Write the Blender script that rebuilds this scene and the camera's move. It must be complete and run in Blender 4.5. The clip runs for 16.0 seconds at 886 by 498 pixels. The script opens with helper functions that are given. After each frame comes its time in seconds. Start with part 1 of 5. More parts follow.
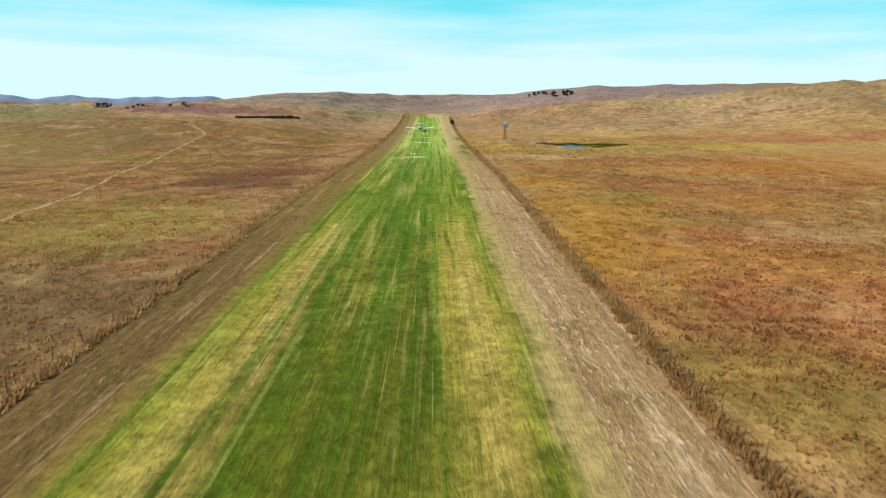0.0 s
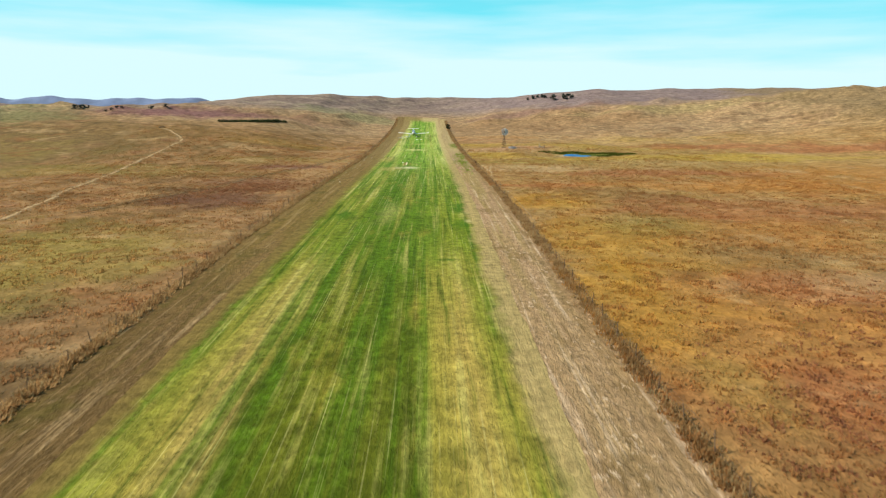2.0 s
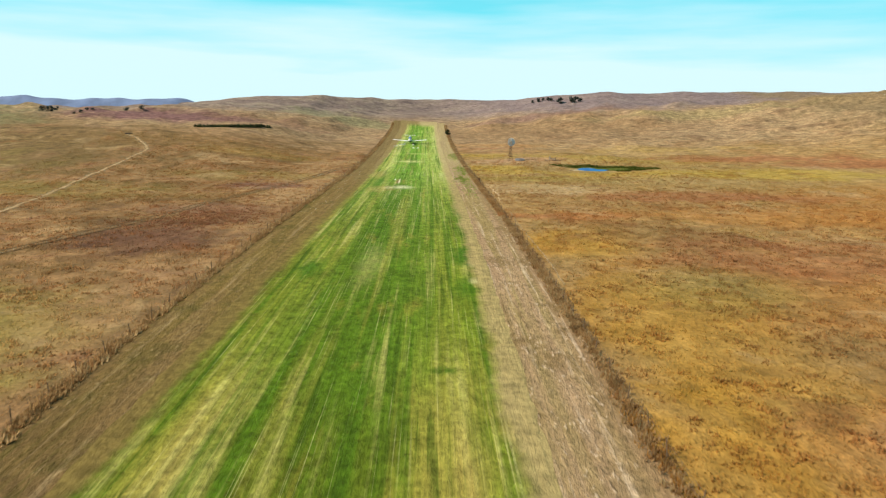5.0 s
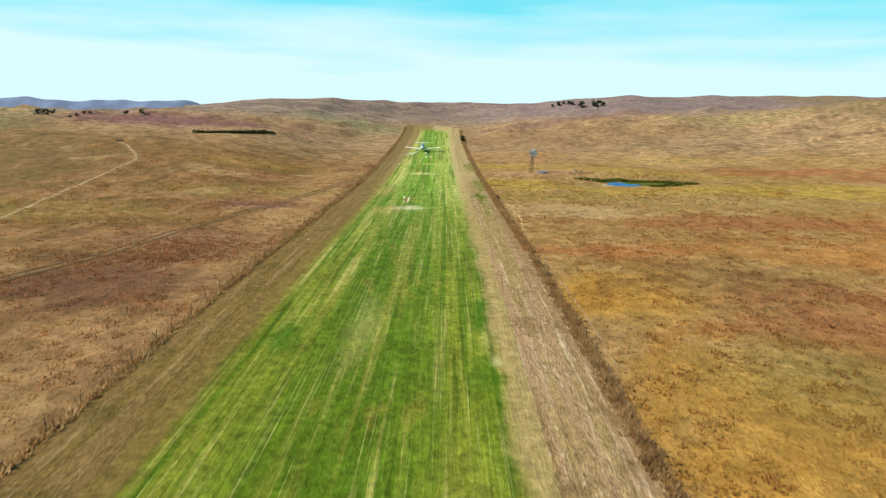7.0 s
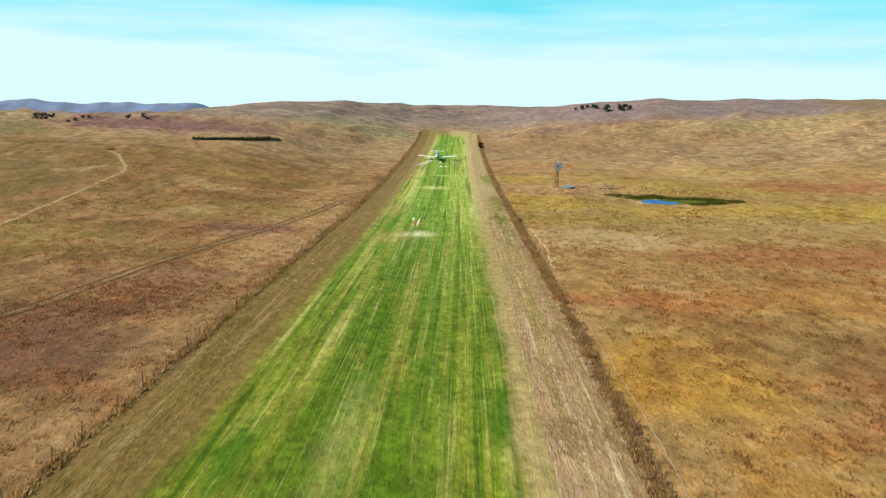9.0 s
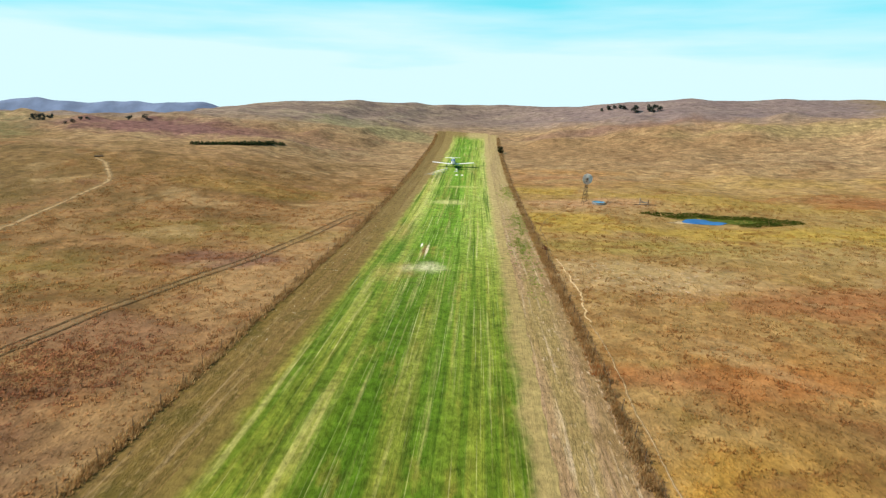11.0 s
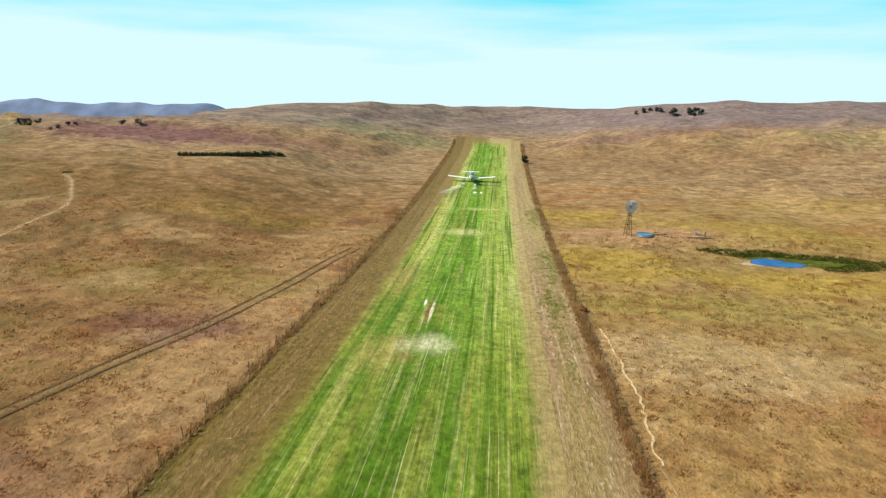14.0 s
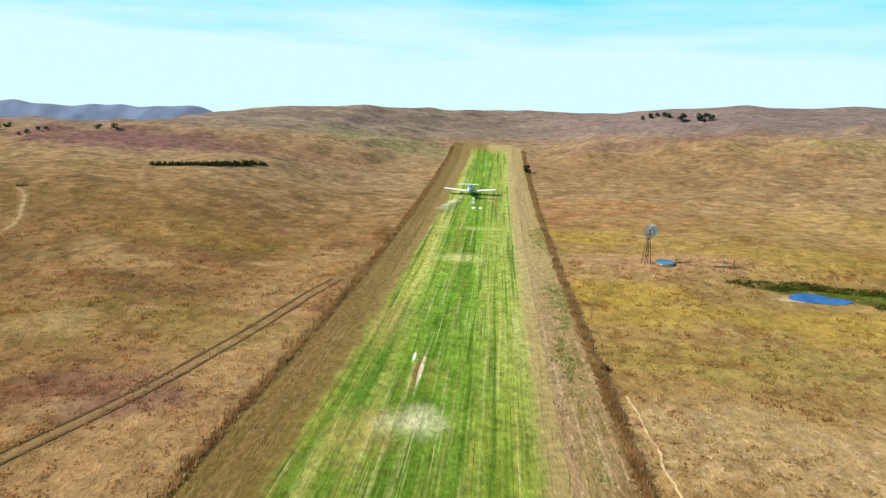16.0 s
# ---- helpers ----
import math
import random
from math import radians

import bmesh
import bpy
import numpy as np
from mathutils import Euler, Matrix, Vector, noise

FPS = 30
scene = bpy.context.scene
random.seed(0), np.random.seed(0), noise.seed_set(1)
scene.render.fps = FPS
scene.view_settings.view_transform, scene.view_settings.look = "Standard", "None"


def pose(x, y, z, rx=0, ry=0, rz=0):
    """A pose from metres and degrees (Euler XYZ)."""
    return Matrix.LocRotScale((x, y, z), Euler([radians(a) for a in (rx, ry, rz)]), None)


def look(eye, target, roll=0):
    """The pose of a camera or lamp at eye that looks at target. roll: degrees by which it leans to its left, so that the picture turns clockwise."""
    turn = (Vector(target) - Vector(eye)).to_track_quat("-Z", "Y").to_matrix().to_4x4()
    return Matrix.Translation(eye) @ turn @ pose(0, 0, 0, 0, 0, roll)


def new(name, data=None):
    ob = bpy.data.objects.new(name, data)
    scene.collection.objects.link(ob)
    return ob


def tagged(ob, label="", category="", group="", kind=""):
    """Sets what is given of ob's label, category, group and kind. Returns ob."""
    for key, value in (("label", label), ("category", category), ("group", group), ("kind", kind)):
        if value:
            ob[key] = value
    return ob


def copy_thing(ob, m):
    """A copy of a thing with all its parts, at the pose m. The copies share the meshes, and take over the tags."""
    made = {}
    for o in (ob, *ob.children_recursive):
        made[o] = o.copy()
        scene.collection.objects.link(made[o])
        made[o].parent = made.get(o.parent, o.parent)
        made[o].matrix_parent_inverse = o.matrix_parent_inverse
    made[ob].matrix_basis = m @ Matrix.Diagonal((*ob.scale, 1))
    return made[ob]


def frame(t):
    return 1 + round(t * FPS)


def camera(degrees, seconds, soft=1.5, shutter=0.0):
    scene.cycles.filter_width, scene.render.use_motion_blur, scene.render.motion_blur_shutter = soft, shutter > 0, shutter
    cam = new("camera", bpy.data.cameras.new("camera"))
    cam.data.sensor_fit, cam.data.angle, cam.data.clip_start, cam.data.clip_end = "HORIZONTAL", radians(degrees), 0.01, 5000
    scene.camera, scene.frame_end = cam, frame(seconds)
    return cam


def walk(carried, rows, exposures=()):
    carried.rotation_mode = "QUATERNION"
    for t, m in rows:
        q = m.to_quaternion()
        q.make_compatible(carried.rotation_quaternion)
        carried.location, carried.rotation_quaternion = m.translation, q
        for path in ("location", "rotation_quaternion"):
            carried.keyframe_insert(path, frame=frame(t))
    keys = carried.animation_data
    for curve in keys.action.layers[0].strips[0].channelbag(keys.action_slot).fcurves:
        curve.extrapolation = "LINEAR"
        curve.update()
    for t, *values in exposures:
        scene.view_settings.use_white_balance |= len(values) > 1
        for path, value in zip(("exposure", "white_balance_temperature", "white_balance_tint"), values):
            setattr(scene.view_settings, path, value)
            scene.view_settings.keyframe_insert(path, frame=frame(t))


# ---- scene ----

# ---------------------------------------------------------------- camera
cam = camera(72.0, 16.0, soft=1.25, shutter=0.5)
ROWS = [
    (0.0, 5.36, 2.84, 17.47, -0.76, -13.18, 0.03),
    (0.5, 5.50, 7.39, 17.87, -0.85, -13.11, -0.09),
    (1.0, 5.69, 12.17, 18.24, -0.95, -13.09, -0.15),
    (1.5, 5.82, 16.82, 18.63, -1.06, -13.09, -0.22),
    (2.0, 5.93, 21.42, 19.04, -1.14, -13.06, -0.31),
    (2.5, 6.11, 26.47, 19.46, -1.18, -13.10, -0.37),
    (3.0, 6.21, 31.20, 19.91, -1.26, -13.12, -0.45),
    (3.5, 6.28, 35.99, 20.42, -1.32, -13.12, -0.57),
    (4.0, 6.46, 40.96, 20.89, -1.37, -13.15, -0.60),
    (6.5, 6.97, 66.55, 23.65, -0.20, -13.18, -0.90),
    (7.0, 7.08, 71.99, 24.22, 0.23, -13.18, -0.92),
    (7.5, 7.20, 77.05, 24.80, 0.64, -13.19, -0.97),
    (8.0, 7.34, 82.04, 25.42, 1.07, -13.21, -0.99),
    (8.5, 7.47, 87.19, 26.01, 1.46, -13.23, -1.01),
    (9.0, 7.59, 92.17, 26.64, 1.89, -13.25, -1.02),
    (11.5, 8.05, 117.68, 29.85, 4.12, -13.75, -1.17),
    (12.0, 8.11, 122.51, 30.47, 4.55, -13.82, -1.15),
    (12.5, 8.09, 127.48, 31.04, 5.03, -13.92, -1.14),
    (13.0, 8.05, 132.21, 31.60, 5.48, -13.99, -1.13),
    (13.5, 7.94, 136.93, 32.13, 5.78, -14.06, -1.13),
    (14.0, 7.89, 141.52, 32.66, 5.79, -14.09, -1.17),
    (14.5, 7.76, 145.97, 33.15, 5.74, -14.11, -1.22),
    (15.0, 7.52, 150.32, 33.60, 5.71, -14.08, -1.27),
    (15.5, 7.22, 154.63, 33.98, 5.67, -14.07, -1.34),
    (16.0, 6.82, 158.75, 34.32, 5.65, -14.06, -1.44),
]
walk(cam, [(t, pose(x, y, z, 90 + pitch, roll, yaw)) for t, x, y, z, yaw, pitch, roll in ROWS])

# ---------------------------------------------------------------- light
SUN_EL, SUN_AZ = 42.0, 188.0          # degrees; azimuth anticlockwise from +x
world = bpy.data.worlds.new("sky")
scene.world = world
world.use_nodes = True
wt = world.node_tree
wt.nodes.clear()


def wnode(kind, **kw):
    n = wt.nodes.new(kind)
    for k, v in kw.items():
        setattr(n, k, v)
    return n


def wlink(a, b):
    wt.links.new(a, b)


def wmath(op, a, b):
    n = wnode("ShaderNodeMath", operation=op)
    for i, v in enumerate((a, b)):
        if isinstance(v, float):
            n.inputs[i].default_value = v
        else:
            wlink(v, n.inputs[i])
    return n.outputs[0]


# the land falls away behind the dunes, so the sky reaches a little below the level
wcoord = wnode("ShaderNodeTexCoord")
wsep = wnode("ShaderNodeSeparateXYZ")
wlink(wcoord.outputs["Generated"], wsep.inputs[0])
wz = wmath("MAXIMUM", wmath("ADD", wsep.outputs[2], 0.05), 0.004)
wcomb = wnode("ShaderNodeCombineXYZ")
wlink(wsep.outputs[0], wcomb.inputs[0]), wlink(wsep.outputs[1], wcomb.inputs[1]), wlink(wz, wcomb.inputs[2])
sky = wnode("ShaderNodeTexSky", sky_type="NISHITA", sun_disc=False)
sky.sun_elevation, sky.sun_rotation = radians(SUN_EL), radians(90.0 - SUN_AZ)
sky.altitude, sky.air_density, sky.dust_density, sky.ozone_density = 900.0, 1.0, 0.3, 2.0
wlink(wcomb.outputs[0], sky.inputs["Vector"])
wtint = wnode("ShaderNodeMix", data_type="RGBA", blend_type="MULTIPLY")
wtint.inputs[0].default_value = 1.0
wtint.inputs[7].default_value = (0.46, 0.98, 0.90, 1)
wlink(sky.outputs["Color"], wtint.inputs[6])
wmap = wnode("ShaderNodeMapping")
wmap.inputs["Scale"].default_value = (1.0, 1.0, 9.0)
wlink(wcomb.outputs[0], wmap.inputs["Vector"])
wnoise = wnode("ShaderNodeTexNoise")
wnoise.inputs["Scale"].default_value, wnoise.inputs["Detail"].default_value = 3.0, 7.0
wlink(wmap.outputs["Vector"], wnoise.inputs["Vector"])
wedge = wmath("ADD", wz, wmath("MULTIPLY", wmath("SUBTRACT", wnoise.outputs["Fac"], 0.5), 0.16))
wramp = wnode("ShaderNodeValToRGB")
wramp.color_ramp.elements[0].position, wramp.color_ramp.elements[0].color = 0.115, (0.95, 0.95, 0.95, 1)
wramp.color_ramp.elements[1].position, wramp.color_ramp.elements[1].color = 0.215, (0.0, 0.0, 0.0, 1)
wlink(wedge, wramp.inputs["Fac"])
wmix = wnode("ShaderNodeMix", data_type="RGBA")
wmix.inputs[7].default_value = (6.9, 9.2, 9.8, 1)
wlink(wramp.outputs["Color"], wmix.inputs[0])
whaze = wnode("ShaderNodeValToRGB")
whaze.color_ramp.elements[0].position, whaze.color_ramp.elements[0].color = 0.19, (0.85, 0.85, 0.85, 1)
whaze.color_ramp.elements[1].position, whaze.color_ramp.elements[1].color = 0.60, (0.0, 0.0, 0.0, 1)
wlink(wz, whaze.inputs["Fac"])
wcyan = wnode("ShaderNodeMix", data_type="RGBA")
wcyan.inputs[7].default_value = (1.9, 8.3, 9.6, 1)
wlink(whaze.outputs["Color"], wcyan.inputs[0])
wlink(wtint.outputs[2], wcyan.inputs[6])
wlink(wcyan.outputs[2], wmix.inputs[6])
wbg = wnode("ShaderNodeBackground")
wbg.inputs["Strength"].default_value = 0.082
wout = wnode("ShaderNodeOutputWorld")
wlink(wmix.outputs[2], wbg.inputs["Color"])
wlink(wbg.outputs["Background"], wout.inputs["Surface"])

sun_data = bpy.data.lights.new("sun", "SUN")
sun_data.energy, sun_data.angle, sun_data.color = 5.0, radians(0.5), (1.0, 0.885, 0.73)
sun = new("sun", sun_data)
sun_from = Vector((math.cos(radians(SUN_EL)) * math.cos(radians(SUN_AZ)), math.cos(radians(SUN_EL)) * math.sin(radians(SUN_AZ)), math.sin(radians(SUN_EL))))
sun.matrix_world = look(sun_from * 300, (0, 0, 0))
scene.view_settings.exposure = 0.4


# ---------------------------------------------------------------- materials
class Mat:
    """A small builder of node materials."""

    def __init__(self, name, rough=0.9, metal=0.0, spec=0.3):
        self.m = bpy.data.materials.new(name)
        self.m.use_nodes = True
        self.t = self.m.node_tree
        self.b = self.t.nodes["Principled BSDF"]
        self.b.inputs["Roughness"].default_value = rough
        self.b.inputs["Metallic"].default_value = metal
        self.b.inputs["Specular IOR Level"].default_value = spec

    def put(self, socket, v):
        if isinstance(v, bpy.types.NodeSocket):
            self.t.links.new(v, socket)
        elif isinstance(v, (tuple, list)) and len(v) == 3 and socket.type == "RGBA":
            socket.default_value = (*v, 1)
        else:
            socket.default_value = v

    def pos(self):
        return self.t.nodes.new("ShaderNodeNewGeometry").outputs["Position"]

    def uv(self):
        return self.t.nodes.new("ShaderNodeUVMap").outputs["UV"]

    def scaled(self, vec, s, rot=0.0, loc=(0, 0, 0)):
        n = self.t.nodes.new("ShaderNodeMapping")
        self.put(n.inputs["Vector"], vec)
        n.inputs["Scale"].default_value = s
        n.inputs["Location"].default_value = loc
        n.inputs["Rotation"].default_value = (0, 0, rot)
        return n.outputs["Vector"]

    def noise(self, vec, scale, detail=3.0, rough=0.55, warp=0.0):
        n = self.t.nodes.new("ShaderNodeTexNoise")
        self.put(n.inputs["Vector"], vec)
        n.inputs["Scale"].default_value, n.inputs["Detail"].default_value = scale, detail
        n.inputs["Roughness"].default_value, n.inputs["Distortion"].default_value = rough, warp
        return n.outputs["Fac"]

    def ramp(self, fac, stops, smooth="LINEAR"):
        n = self.t.nodes.new("ShaderNodeValToRGB")
        self.put(n.inputs["Fac"], fac)
        r = n.color_ramp
        r.interpolation = smooth
        while len(r.elements) < len(stops):
            r.elements.new(0.5)
        for e, (p, c) in zip(r.elements, stops):
            e.position, e.color = p, (c, c, c, 1) if isinstance(c, (int, float)) else (*c, 1)
        return n.outputs["Color"]

    def mix(self, fac, a, b, mode="MIX"):
        n = self.t.nodes.new("ShaderNodeMix")
        n.data_type, n.blend_type = "RGBA", mode
        self.put(n.inputs[0], fac), self.put(n.inputs[6], a), self.put(n.inputs[7], b)
        return n.outputs[2]

    def math(self, op, a, b=0.0, clamp=False):
        n = self.t.nodes.new("ShaderNodeMath")
        n.operation, n.use_clamp = op, clamp
        self.put(n.inputs[0], a), self.put(n.inputs[1], b)
        return n.outputs[0]

    def axis(self, vec, i):
        n = self.t.nodes.new("ShaderNodeSeparateXYZ")
        self.put(n.inputs[0], vec)
        return n.outputs[i]

    def span(self, v, lo, hi):
        n = self.t.nodes.new("ShaderNodeMapRange")
        n.interpolation_type = "SMOOTHSTEP"
        self.put(n.inputs["Value"], v)
        n.inputs["From Min"].default_value, n.inputs["From Max"].default_value = lo, hi
        return n.outputs["Result"]

    def blob(self, p, warp, cx, cy, rx, ry, soft=0.5, ragged=2.2):
        """A ragged spot round a place on the ground: 1 inside, 0 outside."""
        v = self.t.nodes.new("ShaderNodeVectorMath")
        v.operation = "MULTIPLY_ADD"
        v.inputs[1].default_value, v.inputs[2].default_value = (1 / rx, 1 / ry, 0), (-cx / rx, -cy / ry, 0)
        self.put(v.inputs[0], p)
        far = self.t.nodes.new("ShaderNodeVectorMath")
        far.operation = "LENGTH"
        self.put(far.inputs[0], v.outputs[0])
        d = self.t.nodes.new("ShaderNodeMath")
        d.operation = "MULTIPLY_ADD"
        d.inputs[1].default_value = ragged
        self.put(d.inputs[0], warp)
        self.put(d.inputs[2], far.outputs["Value"])
        n = self.t.nodes.new("ShaderNodeMapRange")
        n.interpolation_type = "SMOOTHSTEP"
        n.inputs["From Min"].default_value, n.inputs["From Max"].default_value = 1.0 - soft + 0.5 * ragged, 1.0 + soft + 0.5 * ragged
        n.inputs["To Min"].default_value, n.inputs["To Max"].default_value = 1.0, 0.0
        self.put(n.inputs["Value"], d.outputs[0])
        return n.outputs["Result"]

    def bump(self, h, strength, dist):
        n = self.t.nodes.new("ShaderNodeBump")
        self.put(n.inputs["Height"], h)
        n.inputs["Strength"].default_value, n.inputs["Distance"].default_value = strength, dist
        self.put(self.b.inputs["Normal"], n.outputs["Normal"])

    def done(self, colour):
        self.put(self.b.inputs["Base Color"], colour)
        return self.m


def plain(name, colour, rough=0.6, metal=0.0, vary=0.25, scale=3.0):
    """A plain surface with slight uneven dirt."""
    k = Mat(name, rough, metal)
    n = k.noise(k.pos(), scale, 4.0)
    dark = tuple(c * (1 - vary) for c in colour)
    return k.done(k.ramp(n, [(0.35, dark), (0.65, colour)]))


STRAW, GOLD, OCHRE, RUSTY, OLIVE, PINK = (0.38, 0.275, 0.16), (0.40, 0.235, 0.04), (0.37, 0.27, 0.065), (0.285, 0.115, 0.06), (0.22, 0.175, 0.055), (0.36, 0.23, 0.145)
ORANGE, BROWN, LIME, WINE = (0.36, 0.17, 0.048), (0.20, 0.125, 0.055), (0.29, 0.24, 0.07), (0.17, 0.082, 0.085)
# patches of one kind of grass: x, y, half width, half length, colour, strength
EAST_NEAR = [(52.5, 82.9, 48.1, 49.1, BROWN, 0.3), (40.8, 68.8, 22.6, 25.7, ORANGE, 0.55), (35.2, 109.9, 11.1, 24.2, GOLD, 0.55), (26.7, 82.9, 6.4, 14.9, (0.34, 0.20, 0.035), 0.55), (33.2, 152.2, 10.5, 11.3, GOLD, 0.65), (42.3, 56.7, 18.7, 9.7, RUSTY, 0.65), (50.9, 88.5, 15.3, 6.5, RUSTY, 0.6),
             (48.6, 157.3, 14.5, 11.1, BROWN, 0.6), (27.6, 40.3, 8.9, 7.5, OLIVE, 0.6), (30.0, 51.8, 10.3, 5.7, BROWN, 0.45), (62.0, 119.4, 16.6, 15.9, ORANGE, 0.5), (75.0, 143.5, 35.4, 13.0, RUSTY, 0.5), (29.2, 61.9, 3.1, 6.5, LIME, 0.35), (60.6, 89.6, 11.1, 5.7, STRAW, 0.5), (44.9, 127.0, 10.2, 9.2, OLIVE, 0.55), (49.8, 103.3, 11.9, 7.4, BROWN, 0.5), (113.9, 182.0, 32.2, 29.7, ORANGE, 0.45)]
EAST_MID = [(80.7, 206.1, 34.4, 9.0, RUSTY, 0.75), (38.0, 176.7, 15.2, 3.6, RUSTY, 0.65), (82.9, 178.9, 50.6, 9.4, ORANGE, 0.5), (38.6, 215.7, 19.2, 7.2, STRAW, 0.85), (31.7, 221.4, 9.4, 6.0, STRAW, 0.85), (45.7, 238.5, 28.5, 5.7, LIME, 0.85), (78.9, 235.6, 28.1, 7.1, STRAW, 0.45),
            (140.9, 214.4, 39.3, 17.4, ORANGE, 0.5)]
EAST_FAR = [(40.0, 278.0, 20.0, 8.0, (0.36, 0.225, 0.15), 0.75), (34.0, 318.0, 24.0, 6.0, (0.27, 0.125, 0.06), 0.6), (130.0, 372.0, 45.0, 14.0, (0.19, 0.12, 0.075), 0.5), (84.1, 269.2, 85.5, 52.3, (0.31, 0.235, 0.10), 0.5), (55.2, 255.8, 41.1, 7.6, OCHRE, 0.65), (77.3, 290.1, 38.3, 9.1, OCHRE, 0.41), (30.1, 266.1, 10.0, 6.6, OCHRE, 0.7), (120.2, 253.6, 46.9, 12.1, OCHRE, 0.75), (40.7, 284.2, 19.2, 5.9, PINK, 0.9), (40.7, 345.8, 26.0, 6.1, ORANGE, 0.7), (135.8, 296.9, 36.2, 10.7, RUSTY, 0.7),
            (181.7, 279.2, 45.7, 10.2, RUSTY, 0.7), (28.6, 306.0, 15.5, 7.5, OCHRE, 0.6), (109.3, 331.3, 47.2, 9.8, OCHRE, 0.33), (37.4, 331.8, 31.3, 6.0, RUSTY, 0.6)]
WEST = [(-29.0, 232.0, 8.0, 55.0, (0.40, 0.265, 0.15), 0.55), (-30.0, 140.0, 6.0, 45.0, (0.33, 0.215, 0.125), 0.3), (-158.8, 267.1, 68.0, 58.4, (0.145, 0.102, 0.05), 0.8), (-33.7, 178.7, 10.1, 10.1, (0.18, 0.095, 0.055), 0.5), (-41.1, 155.4, 11.2, 12.0, (0.125, 0.062, 0.046), 0.8), (-38.3, 218.4, 10.1, 5.7, WINE, 0.6), (-41.2, 52.0, 21.3, 28.4, (0.125, 0.088, 0.05), 0.8), (-68.9, 97.0, 29.4, 31.6, OLIVE, 0.55), (-56.6, 283.2, 23.6, 7.5, OCHRE, 0.25), (-42.8, 182.3, 15.3, 6.1, (0.235, 0.135, 0.09), 0.6),
        (-47.5, 238.5, 23.6, 8.3, OLIVE, 0.5), (-103.3, 206.4, 49.2, 12.0, OLIVE, 0.5), (-88.1, 294.2, 44.5, 12.1, BROWN, 0.5), (-236.1, 243.4, 95.3, 37.6, OLIVE, 0.6), (-41.8, 104.0, 13.3, 18.6, LIME, 0.4)]
# the plain below the dunes and the hill to the east
PLAIN = [(-199.2, 353.7, 38.9, 29.2, BROWN, 0.8), (-129.3, 385.8, 62.4, 18.2, WINE, 0.85), (-42.0, 442.0, 48.0, 13.0, (0.25, 0.24, 0.12), 0.55), (79.8, 447.3, 52.4, 9.0, (0.20, 0.12, 0.095), 0.8), (67.6, 402.3, 72.1, 40.4, (0.24, 0.145, 0.07), 0.65),
         (-238.4, 349.3, 48.9, 52.2, (0.15, 0.17, 0.08), 0.6), (258.7, 412.6, 35.0, 150.0, (0.205, 0.145, 0.072), 0.75), (163.8, 423.1, 52.9, 6.4, (0.28, 0.22, 0.10), 0.6), (-72.8, 396.6, 37.6, 17.9, (0.25, 0.15, 0.075), 0.5)]


